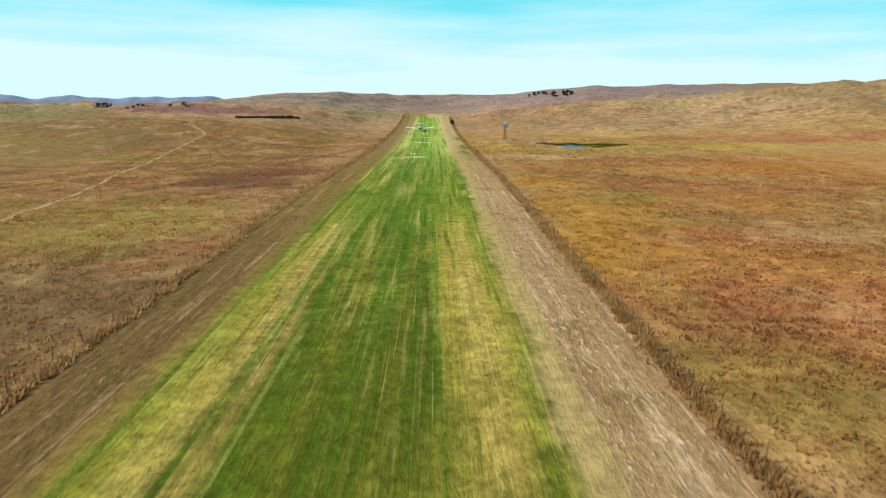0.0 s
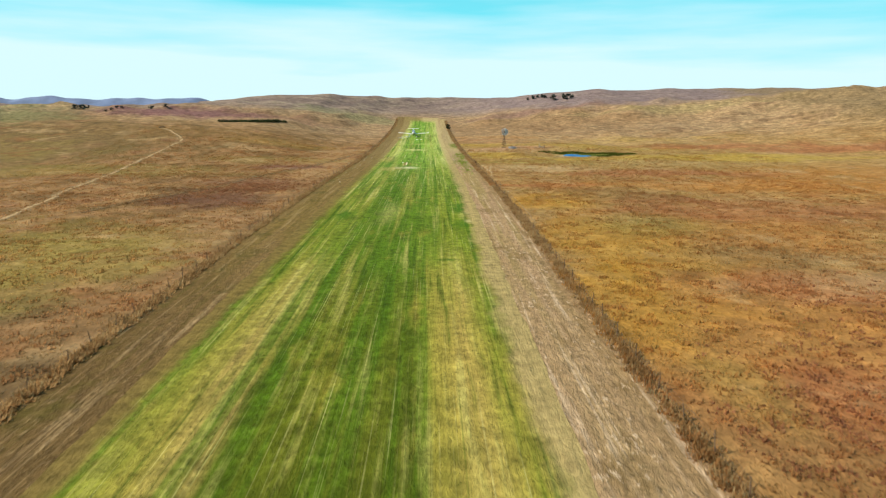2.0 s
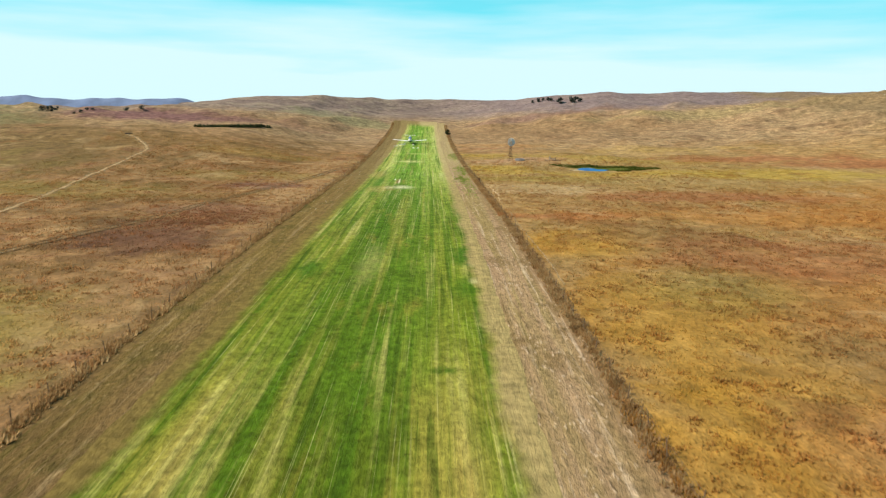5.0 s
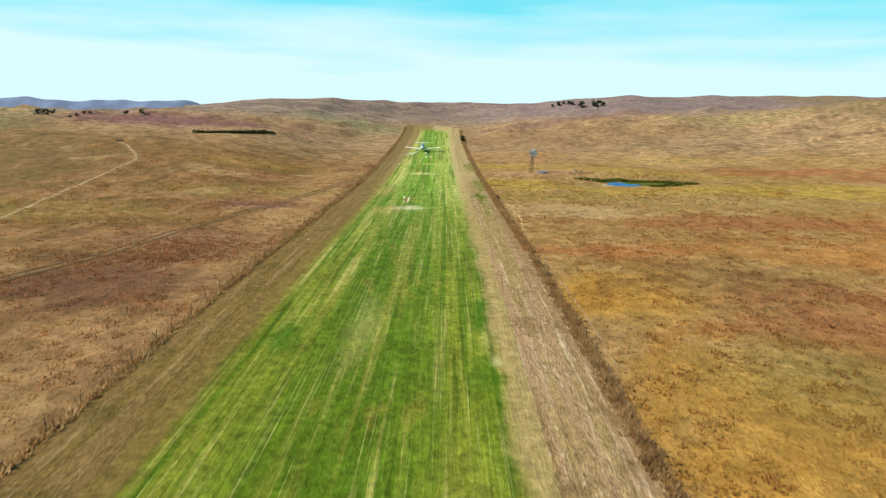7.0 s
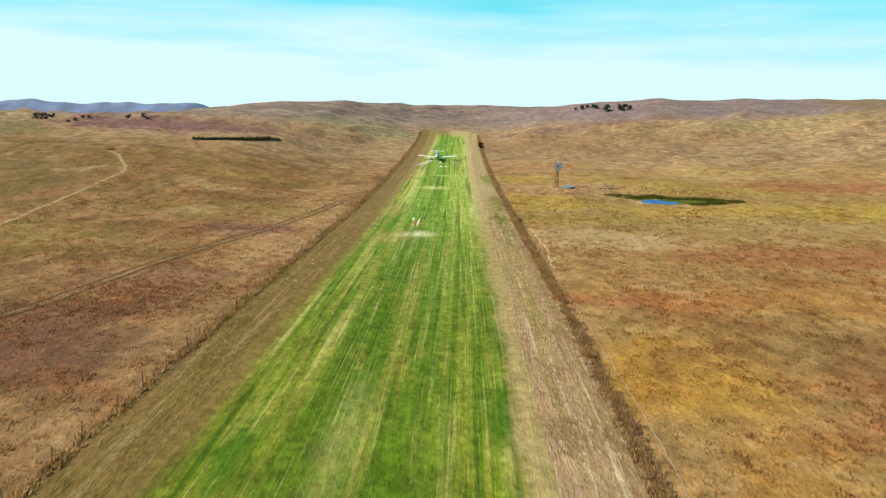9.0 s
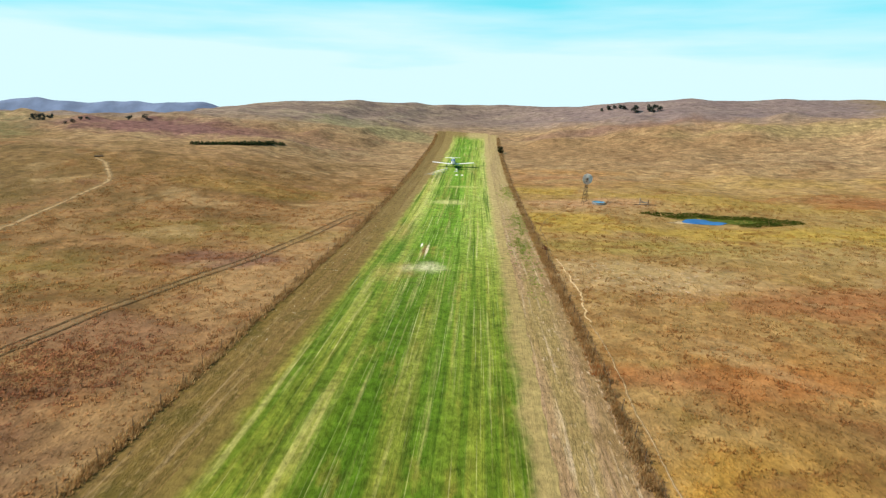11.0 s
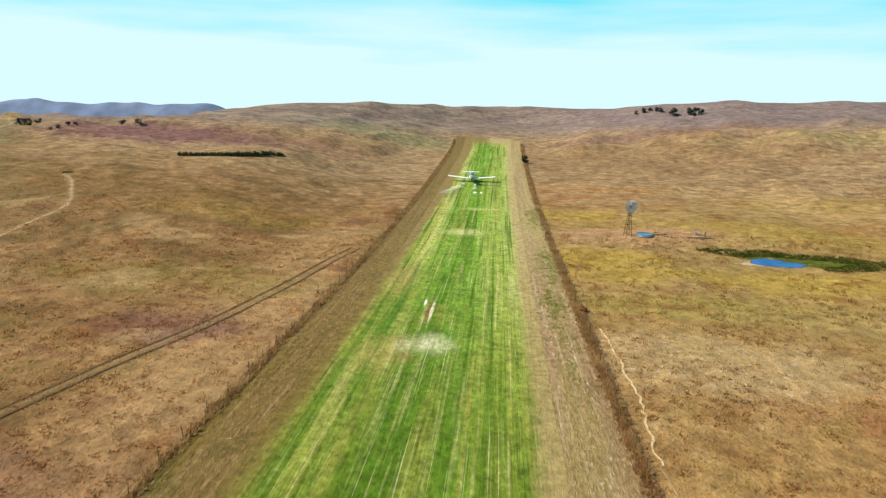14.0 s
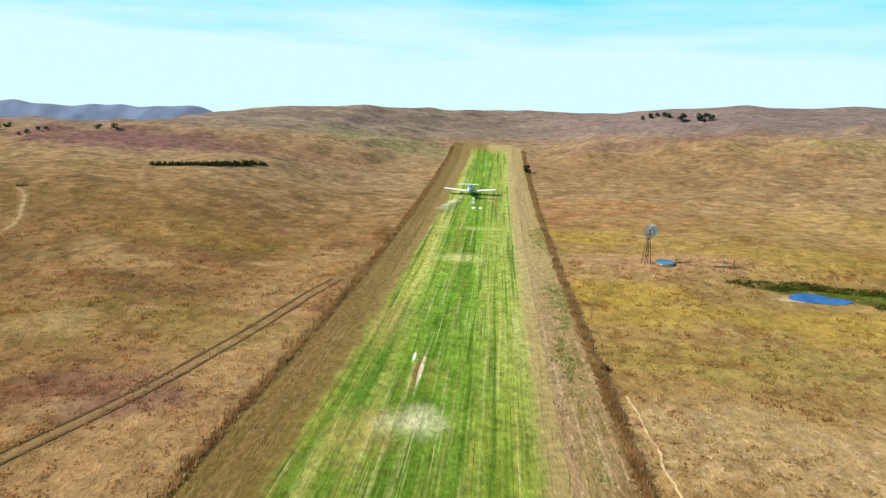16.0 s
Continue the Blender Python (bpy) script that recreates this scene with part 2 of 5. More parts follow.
def prairie_colour(k, p):
    """The colours of the dry grass by place; also the fine grain and how far off the land lies."""
    x, y = k.axis(p, 0), k.axis(p, 1)
    big = k.noise(p, 0.018, 3.0, 0.55, 0.6)
    mid = k.noise(p, 0.085, 5.0, 0.62, 0.5)
    low = k.noise(p, 0.45, 4.0, 0.65)
    fine = k.noise(p, 1.9, 4.0, 0.72)
    left = k.ramp(mid, [(0.30, (0.11, 0.068, 0.034)), (0.45, (0.195, 0.118, 0.057)), (0.58, (0.275, 0.168, 0.086)), (0.70, (0.19, 0.10, 0.058))])
    right = k.ramp(mid, [(0.30, (0.175, 0.09, 0.042)), (0.42, (0.255, 0.15, 0.064)), (0.55, (0.33, 0.215, 0.098)), (0.68, (0.25, 0.165, 0.062))])
    side = k.span(k.math("ADD", x, k.math("MULTIPLY", k.math("SUBTRACT", big, 0.5), 40.0)), -5.0, 12.0)
    c = k.mix(side, left, right)
    for cx, cy, rx, ry, colour, amount in EAST_NEAR + EAST_MID + EAST_FAR + WEST:
        c = k.mix(k.math("MULTIPLY", k.blob(p, mid, cx, cy, rx, ry), amount), c, colour)
    pale = k.span(k.noise(k.scaled(p, (1, 1, 1), 0.3, (31, 7, 0)), 0.06, 4.0, 0.62, 0.5), 0.55, 0.68)
    c = k.mix(k.math("MULTIPLY", pale, 0.5), c, STRAW)
    rust = k.span(k.noise(k.scaled(p, (0.8, 1.2, 1), 0.0, (5, 91, 0)), 0.07, 5.0, 0.65, 0.4), 0.57, 0.66)
    c = k.mix(k.math("MULTIPLY", rust, 0.5), c, (0.195, 0.0845, 0.0364))
    wander = k.math("MULTIPLY", k.math("SUBTRACT", mid, 0.5), 90.0)
    beyond = k.span(k.math("ADD", y, wander), 292.0, 375.0)
    tan = k.ramp(k.noise(k.scaled(p, (0.6, 1.2, 1)), 0.10, 5.0, 0.64), [(0.34, (0.19, 0.12, 0.07)), (0.45, (0.30, 0.198, 0.108)), (0.55, (0.355, 0.25, 0.135)), (0.66, (0.27, 0.165, 0.09))])
    c = k.mix(k.math("MULTIPLY", beyond, 0.82), c, tan)
    line = k.math("ADD", y, k.math("MULTIPLY", k.math("SUBTRACT", 1.0, k.span(x, -130.0, -30.0)), 28.0))
    line = k.math("SUBTRACT", line, k.math("MULTIPLY", k.math("MULTIPLY", k.span(x, -80.0, 10.0), k.math("SUBTRACT", 1.0, k.span(x, 30.0, 120.0))), 32.0))
    far = k.span(k.math("ADD", line, k.math("MULTIPLY", wander, 0.3)), 422.0, 462.0)
    # sideways-stretched noise paints the dunes' dark and bright folds into the colour
    hill = k.ramp(k.noise(k.scaled(p, (0.4, 1.0, 2.4)), 0.12, 6.0, 0.66), [(0.32, (0.095, 0.07, 0.062)), (0.45, (0.18, 0.135, 0.112)), (0.56, (0.255, 0.195, 0.145)), (0.68, (0.31, 0.255, 0.17))])
    # purple-grey distance haze mixed into the dune colour, stronger to the east
    hill = k.mix(k.math("MULTIPLY", k.math("ADD", 0.45, k.span(x, -24.0, 80.0)), 0.48), hill, (0.185, 0.142, 0.155))
    c = k.mix(k.math("MULTIPLY", far, 0.92), c, hill)
    for cx, cy, rx, ry, colour, amount in PLAIN:
        c = k.mix(k.math("MULTIPLY", k.blob(p, mid, cx, cy, rx, ry), amount), c, colour)
    grain = k.noise(k.scaled(p, (0.6, 1.0, 1.4), 0.05), 0.42, 6.0, 0.72)
    c = k.mix(k.math("MULTIPLY", k.span(y, 215.0, 350.0), 0.6), c, k.ramp(grain, [(0.30, 0.12), (0.49, 0.50), (0.68, 0.84)]), "OVERLAY")
    c = k.mix(k.math("SUBTRACT", 1.0, beyond), c, k.mix(1.0, c, (1.05, 1.0, 0.85), "MULTIPLY"))
    return c, low, fine, far, beyond


def prairie_material():
    k = Mat("prairie_grass", 0.95, 0.0, 0.05)
    p = k.pos()
    c, low, fine, far, beyond = prairie_colour(k, p)
    chips = k.math("MULTIPLY", k.span(k.noise(p, 1.2, 4.0, 0.65), 0.57, 0.66), k.blob(p, low, 34.0, 215.7, 16.5, 11.6))
    c = k.mix(k.math("MULTIPLY", chips, 0.6), c, (0.58, 0.45, 0.35))
    near = k.math("SUBTRACT", 1.0, k.math("MULTIPLY", far, 0.65))
    clump = k.noise(k.scaled(p, (1, 1, 1), 0.2, (9, 4, 0)), 0.24, 5.0, 0.68)
    c = k.mix(k.math("MULTIPLY", near, 0.5), c, k.ramp(clump, [(0.30, 0.22), (0.50, 0.50), (0.70, 0.70)]), "OVERLAY")
    c = k.mix(k.math("MULTIPLY", near, 0.75), c, k.ramp(low, [(0.28, 0.30), (0.50, 0.47), (0.72, 0.66)]), "OVERLAY")
    c = k.mix(k.math("MULTIPLY", near, 0.6), c, k.ramp(fine, [(0.28, 0.28), (0.48, 0.48), (0.70, 0.70)]), "OVERLAY")
    k.bump(k.math("ADD", k.math("ADD", low, k.math("MULTIPLY", fine, 0.45)), k.math("MULTIPLY", k.math("MULTIPLY", k.noise(k.scaled(p, (0.6, 1.2, 1)), 0.11, 4.0, 0.6), beyond), 2.0)), 0.6, 0.8)
    return k.done(c)


def strip_material():
    """Mown runway turf: u runs across the corridor between the fences, v along it in metres."""
    k = Mat("mown_green_turf", 0.9, 0.0, 0.05)
    uv, p = k.uv(), k.pos()
    u = k.axis(uv, 0)
    wob = k.noise(k.scaled(uv, (9, 0.05, 1)), 1.0, 5.0, 0.6)
    uu = k.math("ADD", u, k.math("MULTIPLY", k.math("SUBTRACT", wob, 0.5), 0.07))
    y = k.axis(p, 1)
    near = k.ramp(uu, [(0.176, (0.16, 0.14, 0.03)), (0.20, (0.17, 0.20, 0.03)), (0.245, (0.24, 0.225, 0.05)), (0.29, (0.34, 0.255, 0.10)), (0.335, (0.32, 0.24, 0.09)), (0.37, (0.085, 0.125, 0.012)), (0.45, (0.115, 0.13, 0.016)),
                       (0.56, (0.10, 0.12, 0.014)), (0.60, (0.055, 0.08, 0.007)), (0.625, (0.27, 0.24, 0.05)), (0.70, (0.38, 0.285, 0.10)), (0.755, (0.26, 0.24, 0.05)), (0.806, (0.30, 0.25, 0.08))])
    mid = k.ramp(uu, [(0.176, (0.13, 0.12, 0.025)), (0.21, (0.115, 0.15, 0.018)), (0.26, (0.17, 0.205, 0.028)), (0.33, (0.14, 0.19, 0.024)), (0.40, (0.078, 0.14, 0.011)), (0.55, (0.083, 0.155, 0.013)),
                      (0.62, (0.12, 0.19, 0.02)), (0.70, (0.18, 0.22, 0.03)), (0.755, (0.14, 0.20, 0.02)), (0.806, (0.24, 0.23, 0.05))])
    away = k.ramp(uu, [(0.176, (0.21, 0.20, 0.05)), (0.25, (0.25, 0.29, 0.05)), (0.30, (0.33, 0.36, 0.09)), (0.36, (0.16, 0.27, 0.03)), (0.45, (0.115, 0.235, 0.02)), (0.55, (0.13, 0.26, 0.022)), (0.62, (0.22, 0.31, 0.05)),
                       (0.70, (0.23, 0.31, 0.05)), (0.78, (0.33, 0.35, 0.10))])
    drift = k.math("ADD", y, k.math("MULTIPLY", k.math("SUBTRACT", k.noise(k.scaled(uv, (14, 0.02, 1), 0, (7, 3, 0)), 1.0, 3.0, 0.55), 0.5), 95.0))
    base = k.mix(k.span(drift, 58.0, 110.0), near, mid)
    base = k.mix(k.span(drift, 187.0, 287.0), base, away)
    wide = k.noise(k.scaled(uv, (11, 0.014, 1)), 1.0, 4.0, 0.55)
    lane = k.noise(k.scaled(uv, (30, 0.006, 1), 0, (1.3, 5, 0)), 1.0, 2.0, 0.5)
    streak = k.noise(k.scaled(uv, (40, 0.02, 1), 0, (3, 2, 0)), 1.0, 4.0, 0.62)
    thin = k.noise(k.scaled(uv, (190, 0.022, 1)), 1.0, 3.0, 0.62)
    patch = k.noise(k.scaled(uv, (12, 0.06, 1)), 1.0, 5.0, 0.65)
    blotch = k.noise(p, 0.9, 5.0, 0.68)
    warp = k.noise(p, 0.35, 4.0, 0.65)
    c = k.mix(k.math("MULTIPLY", k.span(wide, 0.52, 0.66), 0.7), base, (0.07, 0.13, 0.011))
    c = k.mix(k.math("MULTIPLY", k.span(lane, 0.53, 0.66), 0.38), c, (0.27, 0.245, 0.055))
    c = k.mix(k.math("MULTIPLY", k.math("SUBTRACT", 1.0, k.span(lane, 0.37, 0.46)), 0.7), c, (0.0621, 0.13, 0.00904))
    c = k.mix(k.math("MULTIPLY", k.span(patch, 0.54, 0.72), 0.5), c, (0.27, 0.215, 0.05))
    c = k.mix(0.5, c, k.ramp(warp, [(0.30, 0.24), (0.50, 0.49), (0.70, 0.70)]), "OVERLAY")
    c = k.mix(k.math("MULTIPLY", k.span(streak, 0.52, 0.72), 0.6), c, (0.42, 0.39, 0.15))
    c = k.mix(k.math("MULTIPLY", k.math("SUBTRACT", 1.0, k.span(streak, 0.32, 0.46)), 0.7), c, (0.04, 0.082, 0.007))
    c = k.mix(k.math("MULTIPLY", k.span(thin, 0.58, 0.74), 0.55), c, (0.55, 0.52, 0.27))
    c = k.mix(k.math("MULTIPLY", k.math("SUBTRACT", 1.0, k.span(thin, 0.31, 0.41)), 0.45), c, (0.0508, 0.096, 0.00904))
    c = k.mix(0.5, c, k.ramp(blotch, [(0.30, 0.25), (0.50, 0.48), (0.70, 0.72)]), "OVERLAY")
    clod = k.math("MULTIPLY", k.span(k.noise(k.scaled(p, (1.4, 0.8, 1), 0.3), 2.2, 4.0, 0.7), 0.58, 0.66), k.math("SUBTRACT", 1.0, k.span(y, 54.0, 165.0)))
    c = k.mix(k.math("MULTIPLY", clod, 0.6), c, (0.06, 0.055, 0.012))
    # bare and scorched spots
    ragged = k.math("ADD", k.math("MULTIPLY", warp, 0.5), k.math("MULTIPLY", streak, 0.5))
    for cx, cy, rx, ry, colour, amount in SPOTS_NEAR + SPOTS_FAR:
        c = k.mix(k.math("MULTIPLY", k.math("MULTIPLY", k.blob(p, ragged, cx, cy, rx, ry, 0.6, 3.6), k.math("ADD", 0.45, k.math("MULTIPLY", k.span(streak, 0.38, 0.58), 0.55))), amount), c, colour)
    fine = k.noise(k.scaled(p, (1, 0.6, 1), 0.5), 1.7, 5.0, 0.7, 0.6)
    c = k.mix(0.62, c, k.ramp(fine, [(0.28, 0.14), (0.48, 0.46), (0.70, 0.80)]), "OVERLAY")
    soft = k.math("ADD", uu, k.math("MULTIPLY", k.math("SUBTRACT", warp, 0.5), 0.05))
    left = k.math("SUBTRACT", soft, k.math("MULTIPLY", k.span(y, 231.0, 459.0), 0.085))
    inside = k.math("MULTIPLY", k.span(left, 0.174, 0.216), k.math("SUBTRACT", 1.0, k.span(soft, 0.758, 0.802)))
    inside = k.math("MULTIPLY", inside, k.math("SUBTRACT", 1.0, k.span(k.math("ADD", y, k.math("MULTIPLY", warp, 14.0)), 452.0, 466.0)))
    rim = k.mix(k.span(u, 0.45, 0.55), (0.165, 0.118, 0.034), (0.32, 0.245, 0.10))
    rim = k.mix(k.math("MULTIPLY", k.span(y, 201.0, 296.0), 0.7), rim, k.mix(k.span(u, 0.45, 0.55), (0.27, 0.20, 0.085), (0.43, 0.345, 0.165)))
    rim = k.mix(0.6, rim, k.ramp(blotch, [(0.30, 0.2), (0.70, 0.78)]), "OVERLAY")
    # along y the turf colour itself is turned brighter and bluer
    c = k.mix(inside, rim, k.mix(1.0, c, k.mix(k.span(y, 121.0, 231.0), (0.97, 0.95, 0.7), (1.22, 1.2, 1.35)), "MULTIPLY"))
    k.bump(k.math("ADD", fine, streak), 0.6, 0.3)
    return k.done(c)


PALE_TURF = (0.60, 0.56, 0.34)
DEEP, SOIL, CHALK = (0.045, 0.125, 0.008), (0.32, 0.24, 0.075), (0.8, 0.79, 0.66)
SPOTS_NEAR = [(0.4, 29.1, 9.0, 28.3, (0.06, 0.08, 0.008), 0.65), (8.4, 101.3, 1.7, 0.9, (0.055, 0.115, 0.01), 0.9), (12.8, 129.5, 0.8, 1.4, PALE_TURF, 0.8), (13.0, 138.3, 0.6, 1.4, PALE_TURF, 0.7), (11.8, 142.6, 1.5, 6.5, DEEP, 0.9), (11.3, 127.3, 1.3, 4.3, DEEP, 0.8),
              (-10.1, 135.4, 1.8, 5.0, DEEP, 0.8), (14.7, 50.6, 1.1, 3.2, DEEP, 0.7), (14.8, 68.2, 0.9, 6.5, DEEP, 0.5), (-1.9, 138.5, 1.8, 10.1, (0.42, 0.40, 0.17), 0.3)]
SPOTS_FAR = [(-0.9, 217.5, 2.6, 2.8, PALE_TURF, 0.65), (-4.5, 216.5, 1.4, 1.8, PALE_TURF, 0.5), (-2.8, 229.9, 0.4, 4.8, (0.18, 0.105, 0.04), 0.85), (-2.2, 229.9, 0.2, 4.8, (0.68, 0.58, 0.38), 1.0), (-3.6, 233.8, 0.2, 1.5, CHALK, 1.0),
             (-0.6, 282.1, 4.2, 2.8, (0.46, 0.45, 0.17), 0.8), (-0.8, 332.4, 0.5, 1.3, CHALK, 1.0), (1.2, 332.6, 0.4, 1.3, CHALK, 0.9), (2.1, 308.3, 5.0, 1.8, (0.42, 0.42, 0.14), 0.6), (-8.5, 226.4, 1.4, 10.3, DEEP, 0.8),
             (-6.2, 214.2, 3.5, 5.1, SOIL, 0.5), (-9.7, 244.8, 1.9, 7.6, SOIL, 0.6)]


def verge_material(name, base, soil, green, pale, away, chips, start):
    """Mown dry verge: streaks of bare soil, straw and a little green along the fence."""
    k = Mat(name, 0.95, 0.0, 0.05)
    uv = k.uv()
    streak = k.noise(k.scaled(uv, (60, 0.03, 1)), 1.0, 5.0, 0.65, 0.3)
    lane = k.noise(k.scaled(uv, (20, 0.014, 1), 0, (4, 1, 0)), 1.0, 4.0, 0.6, 0.3)
    blot = k.noise(k.scaled(uv, (46, 0.7, 1)), 0.14, 5.0, 0.65)
    chip = k.noise(k.scaled(k.pos(), (1, 0.3, 1), 0.03), 2.6, 5.0, 0.7)
    fine = k.noise(k.scaled(k.pos(), (1, 0.6, 1), 0.6), 1.7, 5.0, 0.7, 0.5)
    c = k.mix(k.span(lane, 0.38, 0.62), base, soil)
    c = k.mix(k.math("MULTIPLY", k.math("SUBTRACT", 1.0, k.span(k.axis(uv, 1), 83.7, 172.8)), 0.75), c, start)
    c = k.mix(k.math("MULTIPLY", k.span(k.math("ADD", k.axis(uv, 0), k.math("MULTIPLY", k.math("SUBTRACT", blot, 0.5), 0.1)), 0.915, 0.965), 0.6), c, (0.235, 0.145, 0.068))
    c = k.mix(k.math("MULTIPLY", k.span(streak, 0.52, 0.70), 0.7), c, pale)
    c = k.mix(k.math("MULTIPLY", k.math("SUBTRACT", 1.0, k.span(streak, 0.32, 0.46)), 0.7), c, green)
    c = k.mix(k.math("MULTIPLY", k.span(blot, 0.52, 0.66), 0.75), c, green)
    c = k.mix(k.math("MULTIPLY", k.math("MULTIPLY", k.span(chip, 0.57, 0.65), k.span(blot, 0.42, 0.56)), chips), c, pale)
    c = k.mix(k.math("MULTIPLY", k.span(k.axis(uv, 1), 271.4, 399.6), 0.6), c, k.mix(k.span(lane, 0.4, 0.6), away, tuple(v * 0.75 for v in away)))
    c = k.mix(0.6, c, k.ramp(fine, [(0.28, 0.14), (0.48, 0.46), (0.70, 0.80)]), "OVERLAY")
    k.bump(k.math("ADD", fine, chip), 0.6, 0.4)
    return k.done(c)


def tuft_material(name, stops, own=1.0):
    """Grass whose colour differs from clump to clump and blade to blade, with light shining through; own: how far it keeps its own colour against that of the ground."""
    k = Mat(name, 0.9, 0.0, 0.05)
    p = k.pos()
    rnd = k.t.nodes.new("ShaderNodeNewGeometry").outputs["Random Per Island"]
    n = k.noise(p, 0.35, 3.0, 0.6)
    f = k.math("ADD", k.math("MULTIPLY", rnd, 0.5), k.math("MULTIPLY", k.span(n, 0.3, 0.7), 0.5))
    c = k.ramp(f, stops)
    if own < 1:
        local = k.mix(1.0, prairie_colour(k, p)[0], k.ramp(f, [(0.0, 1.2), (0.5, 1.6), (1.0, 2.0)]), "MULTIPLY")
        c = k.mix(own, local, c)
    thin = k.t.nodes.new("ShaderNodeBsdfTranslucent")
    both = k.t.nodes.new("ShaderNodeMixShader")
    both.inputs[0].default_value = 0.6
    k.put(thin.inputs["Color"], c)
    k.t.links.new(k.b.outputs[0], both.inputs[1])
    k.t.links.new(thin.outputs[0], both.inputs[2])
    k.t.links.new(both.outputs[0], k.t.nodes["Material Output"].inputs["Surface"])
    return k.done(c)


def leaf_material(name, dark, light):
    k = Mat(name, 0.8, 0.0, 0.1)
    rnd = k.t.nodes.new("ShaderNodeNewGeometry").outputs["Random Per Island"]
    own = k.t.nodes.new("ShaderNodeObjectInfo").outputs["Random"]
    c = k.ramp(rnd, [(0.0, dark), (1.0, light)])
    return k.done(k.mix(k.math("MULTIPLY", own, 0.5), c, tuple(v * 0.55 for v in dark)))


def trail_material(name, colour, dark, soft=0.5):
    """Worn soil whose edges fade raggedly into the grass; u runs across, v along in metres."""
    k = Mat(name, 0.95, 0.0, 0.05)
    uv, p = k.uv(), k.pos()
    u = k.axis(uv, 0)
    n = k.noise(p, 1.3, 4.0, 0.65)
    c = k.ramp(n, [(0.35, dark), (0.62, colour)])
    edge = k.math("SUBTRACT", 1.0, k.math("ABSOLUTE", k.math("SUBTRACT", k.math("MULTIPLY", u, 2.0), 1.0)))
    edge = k.math("ADD", edge, k.math("MULTIPLY", k.math("SUBTRACT", k.noise(p, 0.5, 5.0, 0.7), 0.5), 1.4))
    k.put(k.b.inputs["Alpha"], k.span(edge, 0.15, 0.15 + soft))
    return k.done(c)


def water_material():
    k = Mat("still_pond_water", 0.04, 0.0, 0.5)
    n = k.noise(k.pos(), 2.5, 3.0)
    k.bump(n, 0.05, 0.02)
    return k.done(k.ramp(k.noise(k.pos(), 0.5, 4.0, 0.6), [(0.35, (0.03, 0.12, 0.34)), (0.65, (0.05, 0.16, 0.42))]))


PRAIRIE = prairie_material()
TURF = strip_material()
VERGE_L = verge_material("dry_olive_verge", (0.165, 0.112, 0.032), (0.195, 0.125, 0.046), (0.10, 0.078, 0.02), (0.33, 0.23, 0.12), (0.23, 0.165, 0.07), 0.5, (0.11, 0.067, 0.027))
VERGE_R = verge_material("dry_straw_verge", (0.29, 0.21, 0.085), (0.345, 0.225, 0.125), (0.195, 0.125, 0.052), (0.58, 0.44, 0.30), (0.43, 0.345, 0.165), 0.8, (0.31, 0.205, 0.105))
DRY_TUFT = tuft_material("dry_grass_tufts", [(0.0, (0.16, 0.09, 0.035)), (0.3, (0.28, 0.165, 0.06)), (0.65, (0.40, 0.26, 0.10)), (1.0, (0.48, 0.34, 0.16))], 0.15)
BRUSH = tuft_material("dry_fence_brush", [(0.0, (0.20, 0.11, 0.045)), (0.45, (0.40, 0.24, 0.10)), (1.0, (0.60, 0.42, 0.21))])
RED_BRUSH = tuft_material("rust_red_weeds", [(0.0, (0.22, 0.09, 0.035)), (0.6, (0.40, 0.17, 0.065)), (1.0, (0.52, 0.27, 0.11))], 0.45)
SEDGE_TUFT = tuft_material("green_sedge_blades", [(0.0, (0.03, 0.05, 0.008)), (0.6, (0.085, 0.11, 0.016)), (1.0, (0.20, 0.19, 0.04))])
TRAIL = trail_material("worn_pale_trail", (0.63, 0.465, 0.255), (0.45, 0.307, 0.158))
FAINT_TRAIL = trail_material("faint_dusty_trail", (0.36, 0.255, 0.13), (0.27, 0.18, 0.085), 1.2)
FLAT_GRASS = trail_material("flattened_grass", (0.40, 0.27, 0.14), (0.33, 0.215, 0.105), 1.9)
SAND_TRAIL = trail_material("sandy_field_trail", (0.46, 0.325, 0.175), (0.36, 0.245, 0.125), 1.05)
RUT = trail_material("dark_wheel_rut", (0.15, 0.095, 0.045), (0.085, 0.052, 0.024), 0.6)
MUD = trail_material("pale_pond_mud", (0.48, 0.375, 0.225), (0.33, 0.247, 0.135))
SEDGE_BED = trail_material("green_sedge_bed", (0.10, 0.12, 0.018), (0.045, 0.065, 0.012))
WATER = water_material()
CEDAR_LEAF = leaf_material("cedar_needles", (0.02, 0.032, 0.01), (0.085, 0.105, 0.032))
# far leaves greyed and lightened: distance haze put into their colour
FAR_LEAF = leaf_material("hazed_cottonwood_leaves", (0.035, 0.042, 0.036), (0.095, 0.10, 0.075))
RUST_LEAF = leaf_material("rust_dry_twigs", (0.09, 0.03, 0.014), (0.24, 0.10, 0.045))
BUSH_LEAF = leaf_material("dark_shrub_leaves", (0.014, 0.02, 0.006), (0.07, 0.065, 0.02))
POST = plain("weathered_post_wood", (0.17, 0.105, 0.06), 0.9)
WIRE = plain("rusty_wire", (0.16, 0.12, 0.09), 0.6, 0.6)
WHITE = plain("white_aircraft_paint", (0.80, 0.80, 0.80), 0.35, 0.0, 0.06)
# dark navy that paints the shade under the fuselage
BELLY_SHADE = plain("navy_belly_shade", (0.015, 0.02, 0.045), 0.35)
BLUE = plain("blue_aircraft_paint", (0.05, 0.10, 0.38), 0.35)
BLACK = plain("black_rubber", (0.02, 0.02, 0.02), 0.8)
GLASS = plain("tinted_canopy", (0.16, 0.24, 0.42), 0.08, 0.0, 0.1)
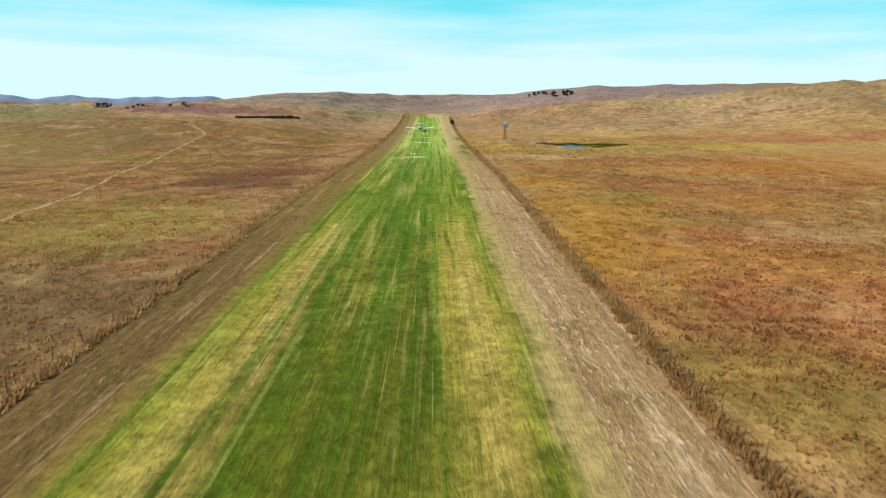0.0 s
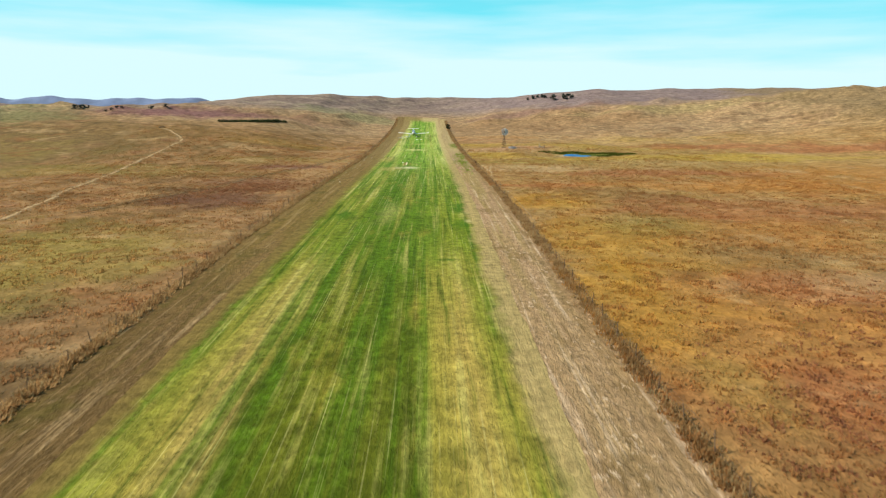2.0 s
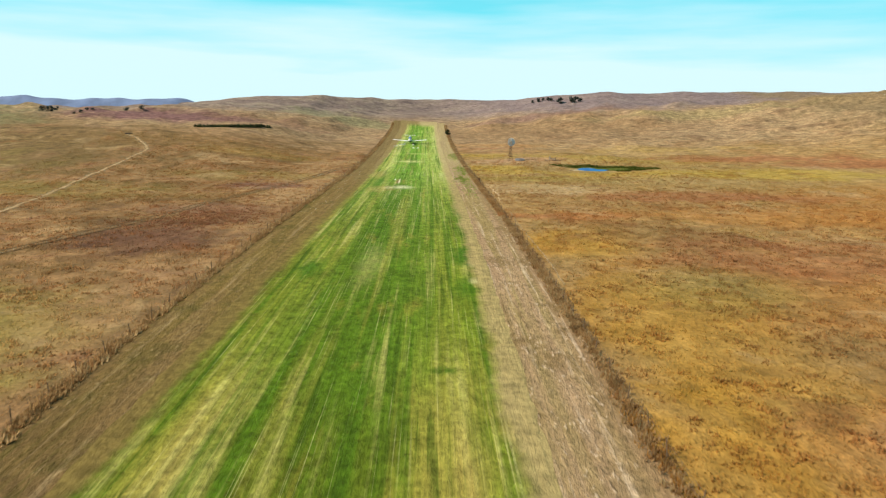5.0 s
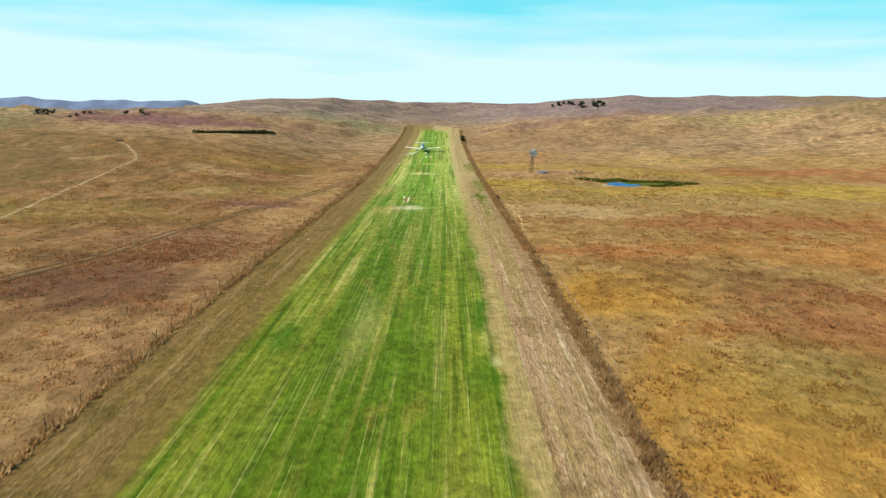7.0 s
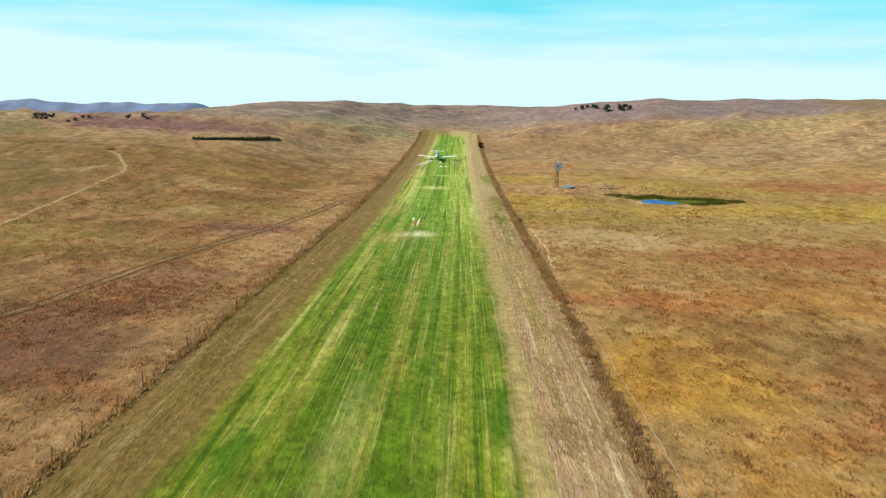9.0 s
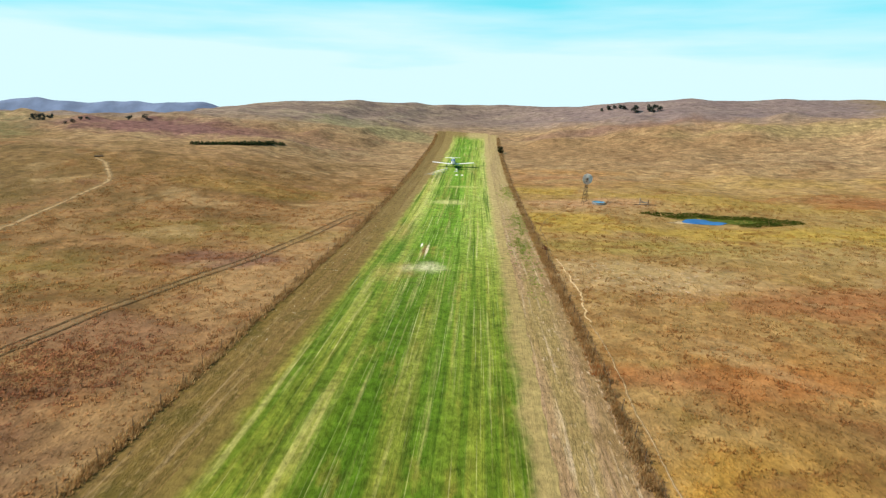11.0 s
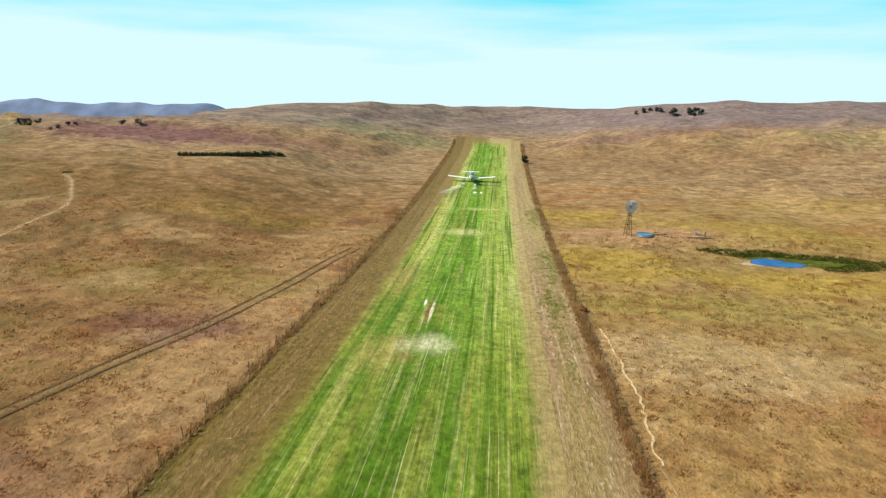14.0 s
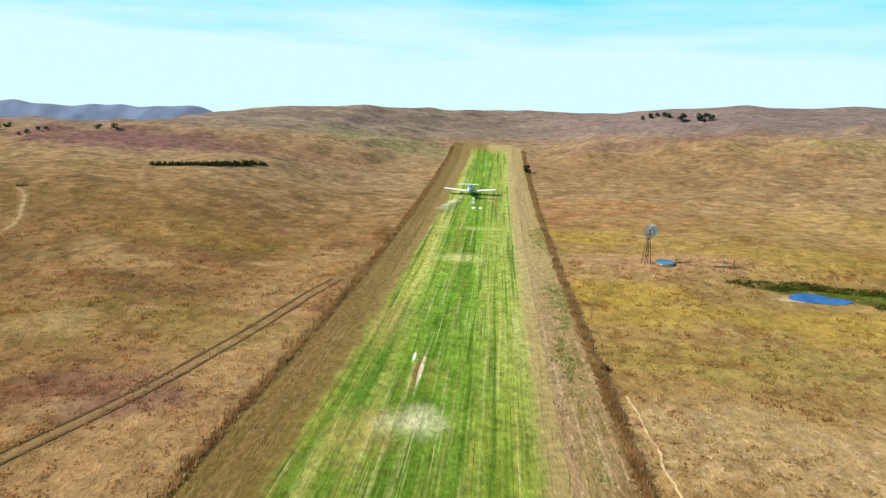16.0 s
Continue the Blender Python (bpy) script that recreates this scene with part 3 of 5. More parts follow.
BLADE = plain("dull_galvanised_sheet", (0.80, 0.72, 0.70), 0.6, 0.0)
STEEL = plain("galvanised_steel", (0.42, 0.42, 0.43), 0.45, 0.7)
RUST = plain("rusty_dark_steel", (0.10, 0.065, 0.045), 0.8, 0.3)
BARK = plain("grey_bark", (0.12, 0.085, 0.06), 0.95)
# the blue is distance haze, put into the base colour of the hills
BLUEHILL = plain("haze_painted_hills", (0.165, 0.22, 0.36), 1.0, 0.0, 0.3, 0.09)


# ---------------------------------------------------------------- building helpers
def mesh_object(name, verts, faces, material, uvs=None, smooth=False):
    me = bpy.data.meshes.new(name)
    me.from_pydata([tuple(v) for v in verts], [], [tuple(f) for f in faces])
    if uvs is not None:
        layer = me.uv_layers.new(name="UVMap")
        idx = np.empty(len(me.loops), dtype=np.int32)
        me.loops.foreach_get("vertex_index", idx)
        layer.data.foreach_set("uv", np.asarray(uvs, dtype=np.float32)[idx].ravel())
    me.materials.append(material)
    if smooth:
        me.polygons.foreach_set("use_smooth", np.ones(len(me.polygons), dtype=bool))
    me.update()
    return new(name, me)


def part(name, bm, material, parent, label=""):
    me = bpy.data.meshes.new(name)
    bm.normal_update()
    bm.to_mesh(me)
    bm.free()
    me.materials.append(material)
    ob = new(name, me)
    if parent is not None:
        ob.parent = parent
    return tagged(ob, label)


def tube(bm, a, b, r0, r1, sides=8):
    """A tapered round bar from a to b."""
    a, b = Vector(a), Vector(b)
    d = b - a
    turn = d.to_track_quat("Z", "Y").to_matrix().to_4x4()
    bmesh.ops.create_cone(bm, cap_ends=True, segments=sides, radius1=r0, radius2=r1, depth=d.length, matrix=Matrix.Translation((a + b) / 2) @ turn)


def box(bm, centre, size, rot=(0, 0, 0)):
    m = pose(*centre, *rot) @ Matrix.Diagonal((*size, 1))
    bmesh.ops.create_cube(bm, size=1.0, matrix=m)


# ---------------------------------------------------------------- terrain
PROFILE_Y = [-4600, 60, 120, 195, 238, 270, 325, 393, 450, 490, 560]
PROFILE_Z = [-0.9, -0.9, -1.1, -0.05, 0.35, 1.0, 3.0, 5.7, 8.4, 10.2, 12.0]
FENCE_Y = [-200, 46, 90, 120, 165, 210, 252, 285, 325, 369, 420, 470]
FENCE_L = [-22.2, -22.4, -23.4, -23.9, -22.9, -21.2, -19.6, -18.6, -17.8, -17.6, -17.6, -17.7]
FENCE_R = [22.3, 22.6, 22.8, 23.4, 22.9, 21.7, 20.4, 19.2, 18.0, 17.4, 17.1, 17.0]
STRIP_END = 464.0
GREEN_L, GREEN_R = 0.185, 0.80


def eased(y, ys, vs):
    """Interpolated and rounded off at the knots."""
    return sum(np.interp(np.asarray(y) + o, ys, vs) for o in (-20, -10, 0, 10, 20)) / 5


def strip_z(y):
    return eased(y, PROFILE_Y, PROFILE_Z)


def fence_x(y, u):
    l, r = eased(y, FENCE_Y, FENCE_L), eased(y, FENCE_Y, FENCE_R)
    return l + (r - l) * u


def mound(x, y, cx, cy, sx, sy, h):
    return h * np.exp(-((x - cx) / sx) ** 2 / 2 - ((y - cy) / sy) ** 2 / 2)


def waves(x, y, seed, size):
    """Smooth pseudo-random dunes of about that size, between -1 and 1."""
    rng = np.random.RandomState(seed)
    out = 0
    for i in range(9):
        a, ph, f = rng.uniform(0, 6.28), rng.uniform(0, 6.28), rng.uniform(0.6, 1.7) / size * 6.28
        out = out + np.sin((x * np.cos(a) + y * np.sin(a)) * f + ph + 0.8 * np.sin(x * f * 0.6 + ph * 2))
    return out / 4.5


def step(v, lo, hi):
    t = np.clip((v - lo) / (hi - lo), 0, 1)
    return t * t * (3 - 2 * t)


def crest_y(x):
    """How far off the skyline of the dunes lies; they curve round the runway's end."""
    return 505 - 28 * step(-x, 30, 130) + 34 * np.exp(-((x - 20) / 60) ** 2)


def ridge(x):
    """Height of the dune skyline along x."""
    west = step(-x, 132, 178)
    crest = 26.7 + 6.0 * step(x, 45, 140) + 2.6 * step(x, 140, 280) - 2.4 * np.exp(-((x + 138) / 13) ** 2)
    for at, wide, high in ((-108, 10, 0.8), (-72, 15, 2.2), (-36, 7, 1.4), (20, 9, 1.1), (98, 8, 0.6), (131, 11, 0.8), (193, 18, 0.8)):
        crest = crest + high * np.exp(-((x - at) / wide) ** 2)
    crest = crest + 0.26 * np.sin(x / 7.4 + 2) + 0.21 * np.sin(x / 4.1 + np.sin(x / 11))
    return 16.0 * west + (1 - west) * crest


def ground_z(x, y):
    x, y = np.asarray(x, dtype=float), np.asarray(y, dtype=float)
    z = strip_z(y)
    off = np.maximum(np.maximum(fence_x(y, 0) - x, x - fence_x(y, 1)), 0)
    out = step(off, 1.0, 34.0)
    # the swell to the west that carries the windbreak, the windmill's rise, the hollow of the pond and the hill to the east
    west = 7.5 * step(y, 205, 330) * step(-x, 22, 95) + 4.0 * step(y, 330, 420) * step(-x, 75, 180) + mound(x, y, -150, 312, 30, 13, 2.6)
    east = mound(x, y, 47, 284, 22, 14, 1.6) - mound(x, y, 65, 268, 14, 8, 1.5) + 10.0 * step(y, 320, 485) * step(x, 12, 125) + mound(x, y, 300, 385, 70, 75, 20.0)
    rough = 0.5 * waves(x, y, 3, 55) + 0.16 * waves(x, y, 8, 14)
    rough = rough + (0.9 * waves(x * 0.6, y, 23, 38) + 0.5 * waves(x * 0.6, y, 29, 17)) * step(y, 290, 350)
    rough = rough + (1.5 * waves(x, y * 0.8, 41, 55) + 0.7 * waves(x, y, 43, 22)) * step(x, 110, 190) * step(y, 280, 340)
    crest = crest_y(x)
    z = z + (west + east + rough * (1 - 0.85 * step(y, crest - 60, crest - 10))) * out
    # the dunes behind the runway's end: low banks, one behind the other, and the last crest
    rise = 0.4 * step(y, crest - 100, crest - 30) + 0.6 * step(y, crest - 36, crest)
    free = 0.15 + 0.85 * step(off, 0, 30)
    for back, high, wide, seed in ((98, 2.4, 9, 51), (74, 3.6, 8, 53), (50, 4.6, 8, 57), (27, 4.6, 7, 59)):
        bank = y - (crest - back) - 9.0 * waves(x, 0 * x, seed, 60)
        z = z + high * free * (0.55 + 0.6 * waves(x, 0 * x + back, seed + 1, 34)) * np.exp(-(bank / np.where(bank < 0, 0.7 * wide, 1.5 * wide)) ** 2) * (1 - 0.75 * rise)
    z = z + (ridge(x) - z) * rise
    return z - 26.0 * step(y, crest - 1, crest + 95) - 8.0 * step(y, 640, 800) - 150.0 * step(y, 750, 4800)


def spaced(parts):
    out = []
    for a, b, d in parts:
        n = max(1, int(round((b - a) / d)))
        out += [a + (b - a) * i / n for i in range(n)]
    return np.array(out + [parts[-1][1]])


GX = spaced([(-4600, -900, 370), (-900, -420, 30), (-420, -70, 4.5), (-70, 90, 2.5), (90, 420, 4.5), (420, 900, 30), (900, 4600, 370)])
GY = spaced([(-1500, -60, 120), (-60, 10, 6), (10, 420, 3.6), (420, 600, 2.4), (600, 760, 14), (760, 1000, 40), (1000, 4800, 200)])
XX, YY = np.meshgrid(GX, GY)
ZZ = ground_z(XX, YY)
corridor = (XX > fence_x(YY, 0.02)) & (XX < fence_x(YY, 0.98)) & (YY > -55) & (YY < STRIP_END - 4)
ZZ = np.where(corridor, ZZ - 0.12, ZZ)
nx = len(GX)
quads = [(j * nx + i, j * nx + i + 1, (j + 1) * nx + i + 1, (j + 1) * nx + i) for j in range(len(GY) - 1) for i in range(nx - 1)]
ground = mesh_object("ground", np.stack([XX.ravel(), YY.ravel(), ZZ.ravel()], 1), quads, PRAIRIE, smooth=True)
tagged(ground, "dry brown and gold autumn prairie rising into low dunes", "ground", kind="structure")


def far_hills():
    """The range beyond the dunes, seen over the low ground to the west; its haze is painted blue."""
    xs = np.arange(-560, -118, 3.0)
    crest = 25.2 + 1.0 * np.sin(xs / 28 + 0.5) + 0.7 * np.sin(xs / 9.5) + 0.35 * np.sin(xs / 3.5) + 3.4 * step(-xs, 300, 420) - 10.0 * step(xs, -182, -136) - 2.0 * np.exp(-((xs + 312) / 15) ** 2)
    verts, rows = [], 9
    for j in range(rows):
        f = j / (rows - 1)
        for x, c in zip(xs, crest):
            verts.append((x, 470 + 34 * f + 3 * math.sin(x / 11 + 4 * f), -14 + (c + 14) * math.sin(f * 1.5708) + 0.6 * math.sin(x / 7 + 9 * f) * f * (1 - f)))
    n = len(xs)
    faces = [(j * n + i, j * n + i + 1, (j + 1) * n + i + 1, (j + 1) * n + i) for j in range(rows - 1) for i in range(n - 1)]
    return tagged(mesh_object("backdrop", verts, faces, BLUEHILL, smooth=True), "range of far hills with distance haze painted blue", "hills", kind="structure")


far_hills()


def ribbon(name, u0, u1, y0, y1, material, lift, label, across=12, ragged=0.0, step_y=2.0):
    """A strip of the corridor between two shares of its width."""
    ys = np.arange(y0, y1 + 0.01, step_y)
    rng = np.random.RandomState(int(u0 * 1000))
    share = np.tile(np.linspace(u0, u1, across + 1), (len(ys), 1))
    share[:, [0, -1]] += ragged * rng.uniform(-1, 1, (len(ys), 2))
    along = np.repeat(ys[:, None], across + 1, 1)
    x = fence_x(along, share)
    verts = np.stack([x.ravel(), along.ravel(), (ground_z(x, along) + lift).ravel()], 1)
    uvs = np.stack([share.ravel(), 1.35 * along.ravel()], 1)
    n = across + 1
    faces = [(j * n + i, j * n + i + 1, (j + 1) * n + i + 1, (j + 1) * n + i) for j in range(len(ys) - 1) for i in range(across)]
    ob = mesh_object(name, verts, faces, material, uvs, True)
    return tagged(ob, label, name.split("_")[-1], kind="structure")


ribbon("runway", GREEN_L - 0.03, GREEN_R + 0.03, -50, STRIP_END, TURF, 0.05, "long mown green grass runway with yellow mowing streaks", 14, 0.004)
ribbon("verge_left", 0.012, GREEN_L + 0.012, -50, STRIP_END - 2, VERGE_L, 0.03, "mown dry olive-brown verge beside the fence", 8)
ribbon("verge_right", GREEN_R - 0.012, 0.988, -50, STRIP_END - 2, VERGE_R, 0.03, "mown dry straw and bare soil verge beside the fence", 8)


def gz(x, y):
    return float(ground_z(x, y))


# ---------------------------------------------------------------- fences
def fence(u, y0, y1, spacing, label, seed):
    rng = random.Random(seed)
    base = new("fence")
    tagged(base, label, "fence")
    shapes = []
    for s in range(4):
        bm = bmesh.new()
        tube(bm, (0, 0, -0.3), (rng.uniform(-0.05, 0.05), rng.uniform(-0.05, 0.05), 1.25 + 0.1 * s), 0.048, 0.038, 6)
        me = bpy.data.meshes.new("post")
        bm.to_mesh(me)
        bm.free()
        me.materials.append(POST)
        shapes.append(me)
    y, tops = y0, []
    while y < y1:
        x = float(fence_x(y, u)) + rng.uniform(-0.15, 0.15)
        z = gz(x, y)
        p = new("post", rng.choice(shapes))
        p.parent = base
        p.matrix_basis = pose(x, y, z, rng.uniform(-7, 7), rng.uniform(-9, 9), rng.uniform(0, 360))
        tops.append((x, y, z))
        y += spacing * rng.uniform(0.85, 1.15)
    for h in (0.45, 0.8, 1.15):
        cu = bpy.data.curves.new("wire", "CURVE")
        cu.dimensions, cu.bevel_depth, cu.bevel_resolution = "3D", 0.008, 0
        sp = cu.splines.new("POLY")
        sp.points.add(len(tops) - 1)
        for q, (x, yy, z) in zip(sp.points, tops):
            q.co = (x, yy, z + h, 1)
        cu.materials.append(WIRE)
        w = new("wire", cu)
        w.parent = base
    return base


fence(0.0, 8, 456, 4.4, "leaning weathered wood post and wire fence in tall dry grass", 4)
fence(1.0, 2, 456, 4.8, "weathered wood post and wire fence along the dirt path", 9)


# ---------------------------------------------------------------- tracks over the prairie
def smooth_line(points, every):
    """A rounded line through the points, with a point about every so many metres."""
    pts = np.array(points, dtype=float)
    s = np.concatenate([[0], np.cumsum(np.hypot(*np.diff(pts, axis=0).T))])
    t = np.arange(0, s[-1] + 0.01, every)
    line = np.stack([np.interp(t, s, pts[:, i]) for i in range(2)], 1)
    for _ in range(6):
        line[1:-1] = (line[:-2] + 2 * line[1:-1] + line[2:]) / 4
    return line


def track(name, points, width, material, label, side=0.0, lift=0.05, every=1.2, wander=0.0, seed=1):
    """A ribbon of worn ground along a line, that follows the land."""
    line = smooth_line(points, every)
    rng = np.random.RandomState(seed)
    if wander:
        w = np.convolve(rng.uniform(-1, 1, len(line) + 8), np.ones(4) / 4, "same")[4:-4]
        line[:, 0] += wander * w
    d = np.gradient(line, axis=0)
    d /= np.hypot(d[:, 0], d[:, 1])[:, None]
    across = np.stack([d[:, 1], -d[:, 0]], 1)
    verts, uvs, faces = [], [], []
    for j, (p, a) in enumerate(zip(line, across)):
        for i in range(5):
            q = p + a * (side + width * (i / 4 - 0.5))
            verts.append((q[0], q[1], lift))
            uvs.append((i / 4, j * every))
    for j in range(len(line) - 1):
        for i in range(4):
            faces.append((j * 5 + i, j * 5 + i + 1, (j + 1) * 5 + i + 1, (j + 1) * 5 + i))
    verts = np.array(verts)
    verts[:, 2] += ground_z(verts[:, 0], verts[:, 1])
    return tagged(mesh_object(name, verts, faces, material, uvs, True), label, "track", kind="structure")


RUT_LINE = [(-61.1, 136.7), (-54.9, 153.8), (-49.0, 167.1), (-44.4, 188.7), (-39.2, 205.7), (-36.0, 213.3), (-32.3, 223.5), (-28.2, 239.7), (-24.9, 256.6), (-22.5, 264.8)]
track("wheel_track", RUT_LINE, 3.0, FLAT_GRASS, "flattened pale grass of a two-rut field track", 0.0, 0.05)
track("wheel_rut_outer", RUT_LINE, 0.62, RUT, "dark wheel rut worn into the prairie", -0.95, 0.09, 1.0, 0.08, 3)
track("wheel_rut_inner", RUT_LINE, 0.62, RUT, "dark wheel rut worn into the prairie", 0.95, 0.09, 1.0, 0.08, 4)
track("field_trail", [(-56.4, 69.1), (-64.3, 99.3), (-78.3, 160.0), (-85.4, 198.4), (-91.0, 229.1), (-94.5, 253.4), (-95.0, 276.1), (-107.1, 294.1), (-114.6, 300.2)], 3.2, SAND_TRAIL, "pale sandy trail winding over the prairie", 0.0, 0.06, 1.5, 0.3, 5)
track("cattle_path", [(23.5, 193.1), (24.3, 206.3), (23.9, 210.6), (23.8, 216.5), (23.3, 222.4), (22.8, 226.8)], 0.5, TRAIL, "narrow winding pale cattle path beside the fence", 0.0, 0.07, 0.7, 0.8, 7)
track("cattle_path_near", [(24.9, 128.4), (24.7, 144.4), (24.3, 160.4), (24.2, 173.1), (24.4, 183.6), (23.5, 193.1)], 0.42, SAND_TRAIL, "narrow faint cattle path beside the fence", 0.0, 0.07, 0.8, 0.35, 9)
track("cattle_path_end", [(22.5, 229.8), (22.2, 236.4), (22.5, 243.9), (22.0, 253.0), (25.1, 265.3), (31.6, 276.3), (36.8, 280.9)], 0.5, FAINT_TRAIL, "narrow faint cattle path towards the windmill", 0.0, 0.07, 0.8, 0.3, 8)


# ---------------------------------------------------------------- grass in clumps
def blades(name, places, material, label, seed, low=0.25, high=0.7, width=0.05, count=7, spread=0.2, category="grass"):
    """Clumps of thin leaning blades at the places, as one object."""
    rng = np.random.RandomState(seed)
    places = np.asarray(places, dtype=float)
    n = len(places)
    base = np.stack([places[:, 0], places[:, 1], ground_z(places[:, 0], places[:, 1])], 1)
    size = rng.uniform(0.55, 1.35, n)
    verts = np.empty((n, count, 3, 3))
    for i in range(count):
        a = rng.uniform(0, 6.28, n)
        r = spread * size * np.sqrt(rng.uniform(0, 1, n))
        foot = base + np.stack([np.cos(a) * r, np.sin(a) * r, np.full(n, -0.04)], 1)
        h = rng.uniform(low, high, n) * size
        lean = rng.uniform(0.1, 0.5, n) * h
        face = rng.uniform(0, 6.28, n)
        w = width * rng.uniform(0.6, 1.4, n)
        side = np.stack([np.cos(face) * w, np.sin(face) * w, np.zeros(n)], 1)
        verts[:, i, 0], verts[:, i, 1] = foot - side, foot + side
        verts[:, i, 2] = foot + np.stack([np.cos(a) * lean + 0.12 * h, np.sin(a) * lean, h], 1)
    me = bpy.data.meshes.new(name)
    m = n * count
    me.vertices.add(m * 3)
    me.vertices.foreach_set("co", verts.reshape(-1).astype(np.float32))
    me.loops.add(m * 3)
    me.loops.foreach_set("vertex_index", np.arange(m * 3, dtype=np.int32))
    me.polygons.add(m)
    me.polygons.foreach_set("loop_start", (np.arange(m) * 3).astype(np.int32))
    me.polygons.foreach_set("loop_total", np.full(m, 3, dtype=np.int32))
    me.materials.append(material)
    me.update(calc_edges=True)
    return tagged(new(name, me), label, category, kind="stuff")


def scattered(n, x0, x1, y0, y1, seed, patchy=0.0, size=18.0, keep_off=1.0):
    """Random places outside the fenced corridor, thicker in patches."""
    rng = np.random.RandomState(seed)
    x, y = rng.uniform(x0, x1, n * 4), y0 + (y1 - y0) * rng.uniform(0, 1, n * 4) ** 1.25
    ok = (x < fence_x(y, 0) - keep_off) | (x > fence_x(y, 1) + keep_off)
    dens = waves(x, y, seed + 50, size) * 0.6 + waves(x, y, seed + 70, size / 4) * 0.6
    ok &= rng.uniform(-1, 1, n * 4) * (1.001 - patchy) < dens * patchy + (1 - patchy) * 0.2
    ok &= ~((np.abs(x - 65) < 8) & (np.abs(y - 270) < 5))
    return np.stack([x[ok], y[ok]], 1)[:n]


blades("dry_grass", scattered(90000, -120, 135, 8, 310, 21, 0.5), DRY_TUFT, "brown and straw-coloured clumps of dry prairie grass", 1, 0.08, 0.26, 0.09, 7, 0.42)
blades("rust_weeds", scattered(13000, -95, 115, 12, 285, 33, 0.82, 30.0), RED_BRUSH, "rust-red clumps of dry weeds in patches", 2, 0.12, 0.42, 0.12, 12, 0.5)


WINE_BRUSH = tuft_material("dark_wine_red_weeds", [(0.0, (0.20, 0.08, 0.045)), (0.6, (0.34, 0.135, 0.075)), (1.0, (0.46, 0.22, 0.12))], 0.7)
rng = np.random.RandomState(91)
beds = np.concatenate([np.stack([rng.normal(cx, sx, n), rng.normal(cy, sy, n)], 1) for cx, cy, sx, sy, n in ((-40, 173, 6, 6, 420), (-33, 174, 5, 5, 130), (34, 52, 8, 8, 330), (55, 72, 11, 9, 380))])
beds = beds[(beds[:, 0] < fence_x(beds[:, 1], 0) - 2) | (beds[:, 0] > fence_x(beds[:, 1], 1) + 2)]
blades("wine_red_weeds", beds, WINE_BRUSH, "dark wine-red clumps of weeds in dense beds", 14, 0.1, 0.34, 0.14, 10, 0.55)


def along_fence(u, y0, y1, per_metre, seed, near, reach):
    rng = np.random.RandomState(seed)
    y = rng.uniform(y0, y1, int((y1 - y0) * per_metre))
    thick = waves(y * 0, y, seed, 22) * 0.5 + waves(y * 0, y, seed + 1, 6) * 0.5
    y = y[rng.uniform(-1.1, 0.8, len(y)) < thick]
    return np.stack([fence_x(y, u) + near + rng.normal(0, reach, len(y)), y], 1)


blades("fence_brush", np.concatenate([along_fence(0.0, 0, 100, 46, 5, 0.30, 0.34), along_fence(0.0, 100, 456, 30, 15, 0.25, 0.3)]), BRUSH, "dry brown brush and grass caught along the fence", 5, 0.15, 0.56, 0.09, 8, 0.34, category="brush")
blades("fence_brush", along_fence(1.0, 0, 456, 34, 6, -0.35, 0.4), BRUSH, "dry brown brush and grass caught along the fence", 6, 0.14, 0.48, 0.09, 8, 0.34, category="brush")
blades("red_fence_weeds", np.concatenate([along_fence(1.0, 8, 98, 8, 8, -0.6, 0.45), along_fence(1.0, 176, 247, 11, 18, -0.6, 0.4)]), RED_BRUSH, "rust-red dry weeds along the fence", 7, 0.15, 0.6, 0.07, 8, 0.3, category="brush")

GREEN_TUFT = tuft_material("fresh_green_grass", [(0.0, (0.16, 0.22, 0.03)), (0.6, (0.28, 0.34, 0.06)), (1.0, (0.44, 0.45, 0.14))])
SCRAP = plain("bleached_chaff", (0.72, 0.66, 0.56), 0.9)
rng = np.random.RandomState(61)
green = np.concatenate([np.stack([cx + rng.normal(0, 1.2, n), cy + rng.normal(0, 6.0, n)], 1) for cx, cy, n in ((17.6, 259, 260), (16.7, 236, 280), (16.4, 300, 200), (17.6, 215, 80))])
blades("green_weeds", green, GREEN_TUFT, "fresh green grass sprouting in the dry verge", 12, 0.08, 0.26, 0.11, 10, 0.4)
chaff = np.stack([fence_x(np.linspace(176, 250, 70), 0.02) + rng.uniform(0.6, 4.0, 70), np.linspace(176, 250, 70) + rng.normal(0, 3, 70)], 1)
blades("chaff", chaff, SCRAP, "pale scraps of chaff on the verge beside the fence", 13, 0.06, 0.14, 0.16, 3, 0.25)

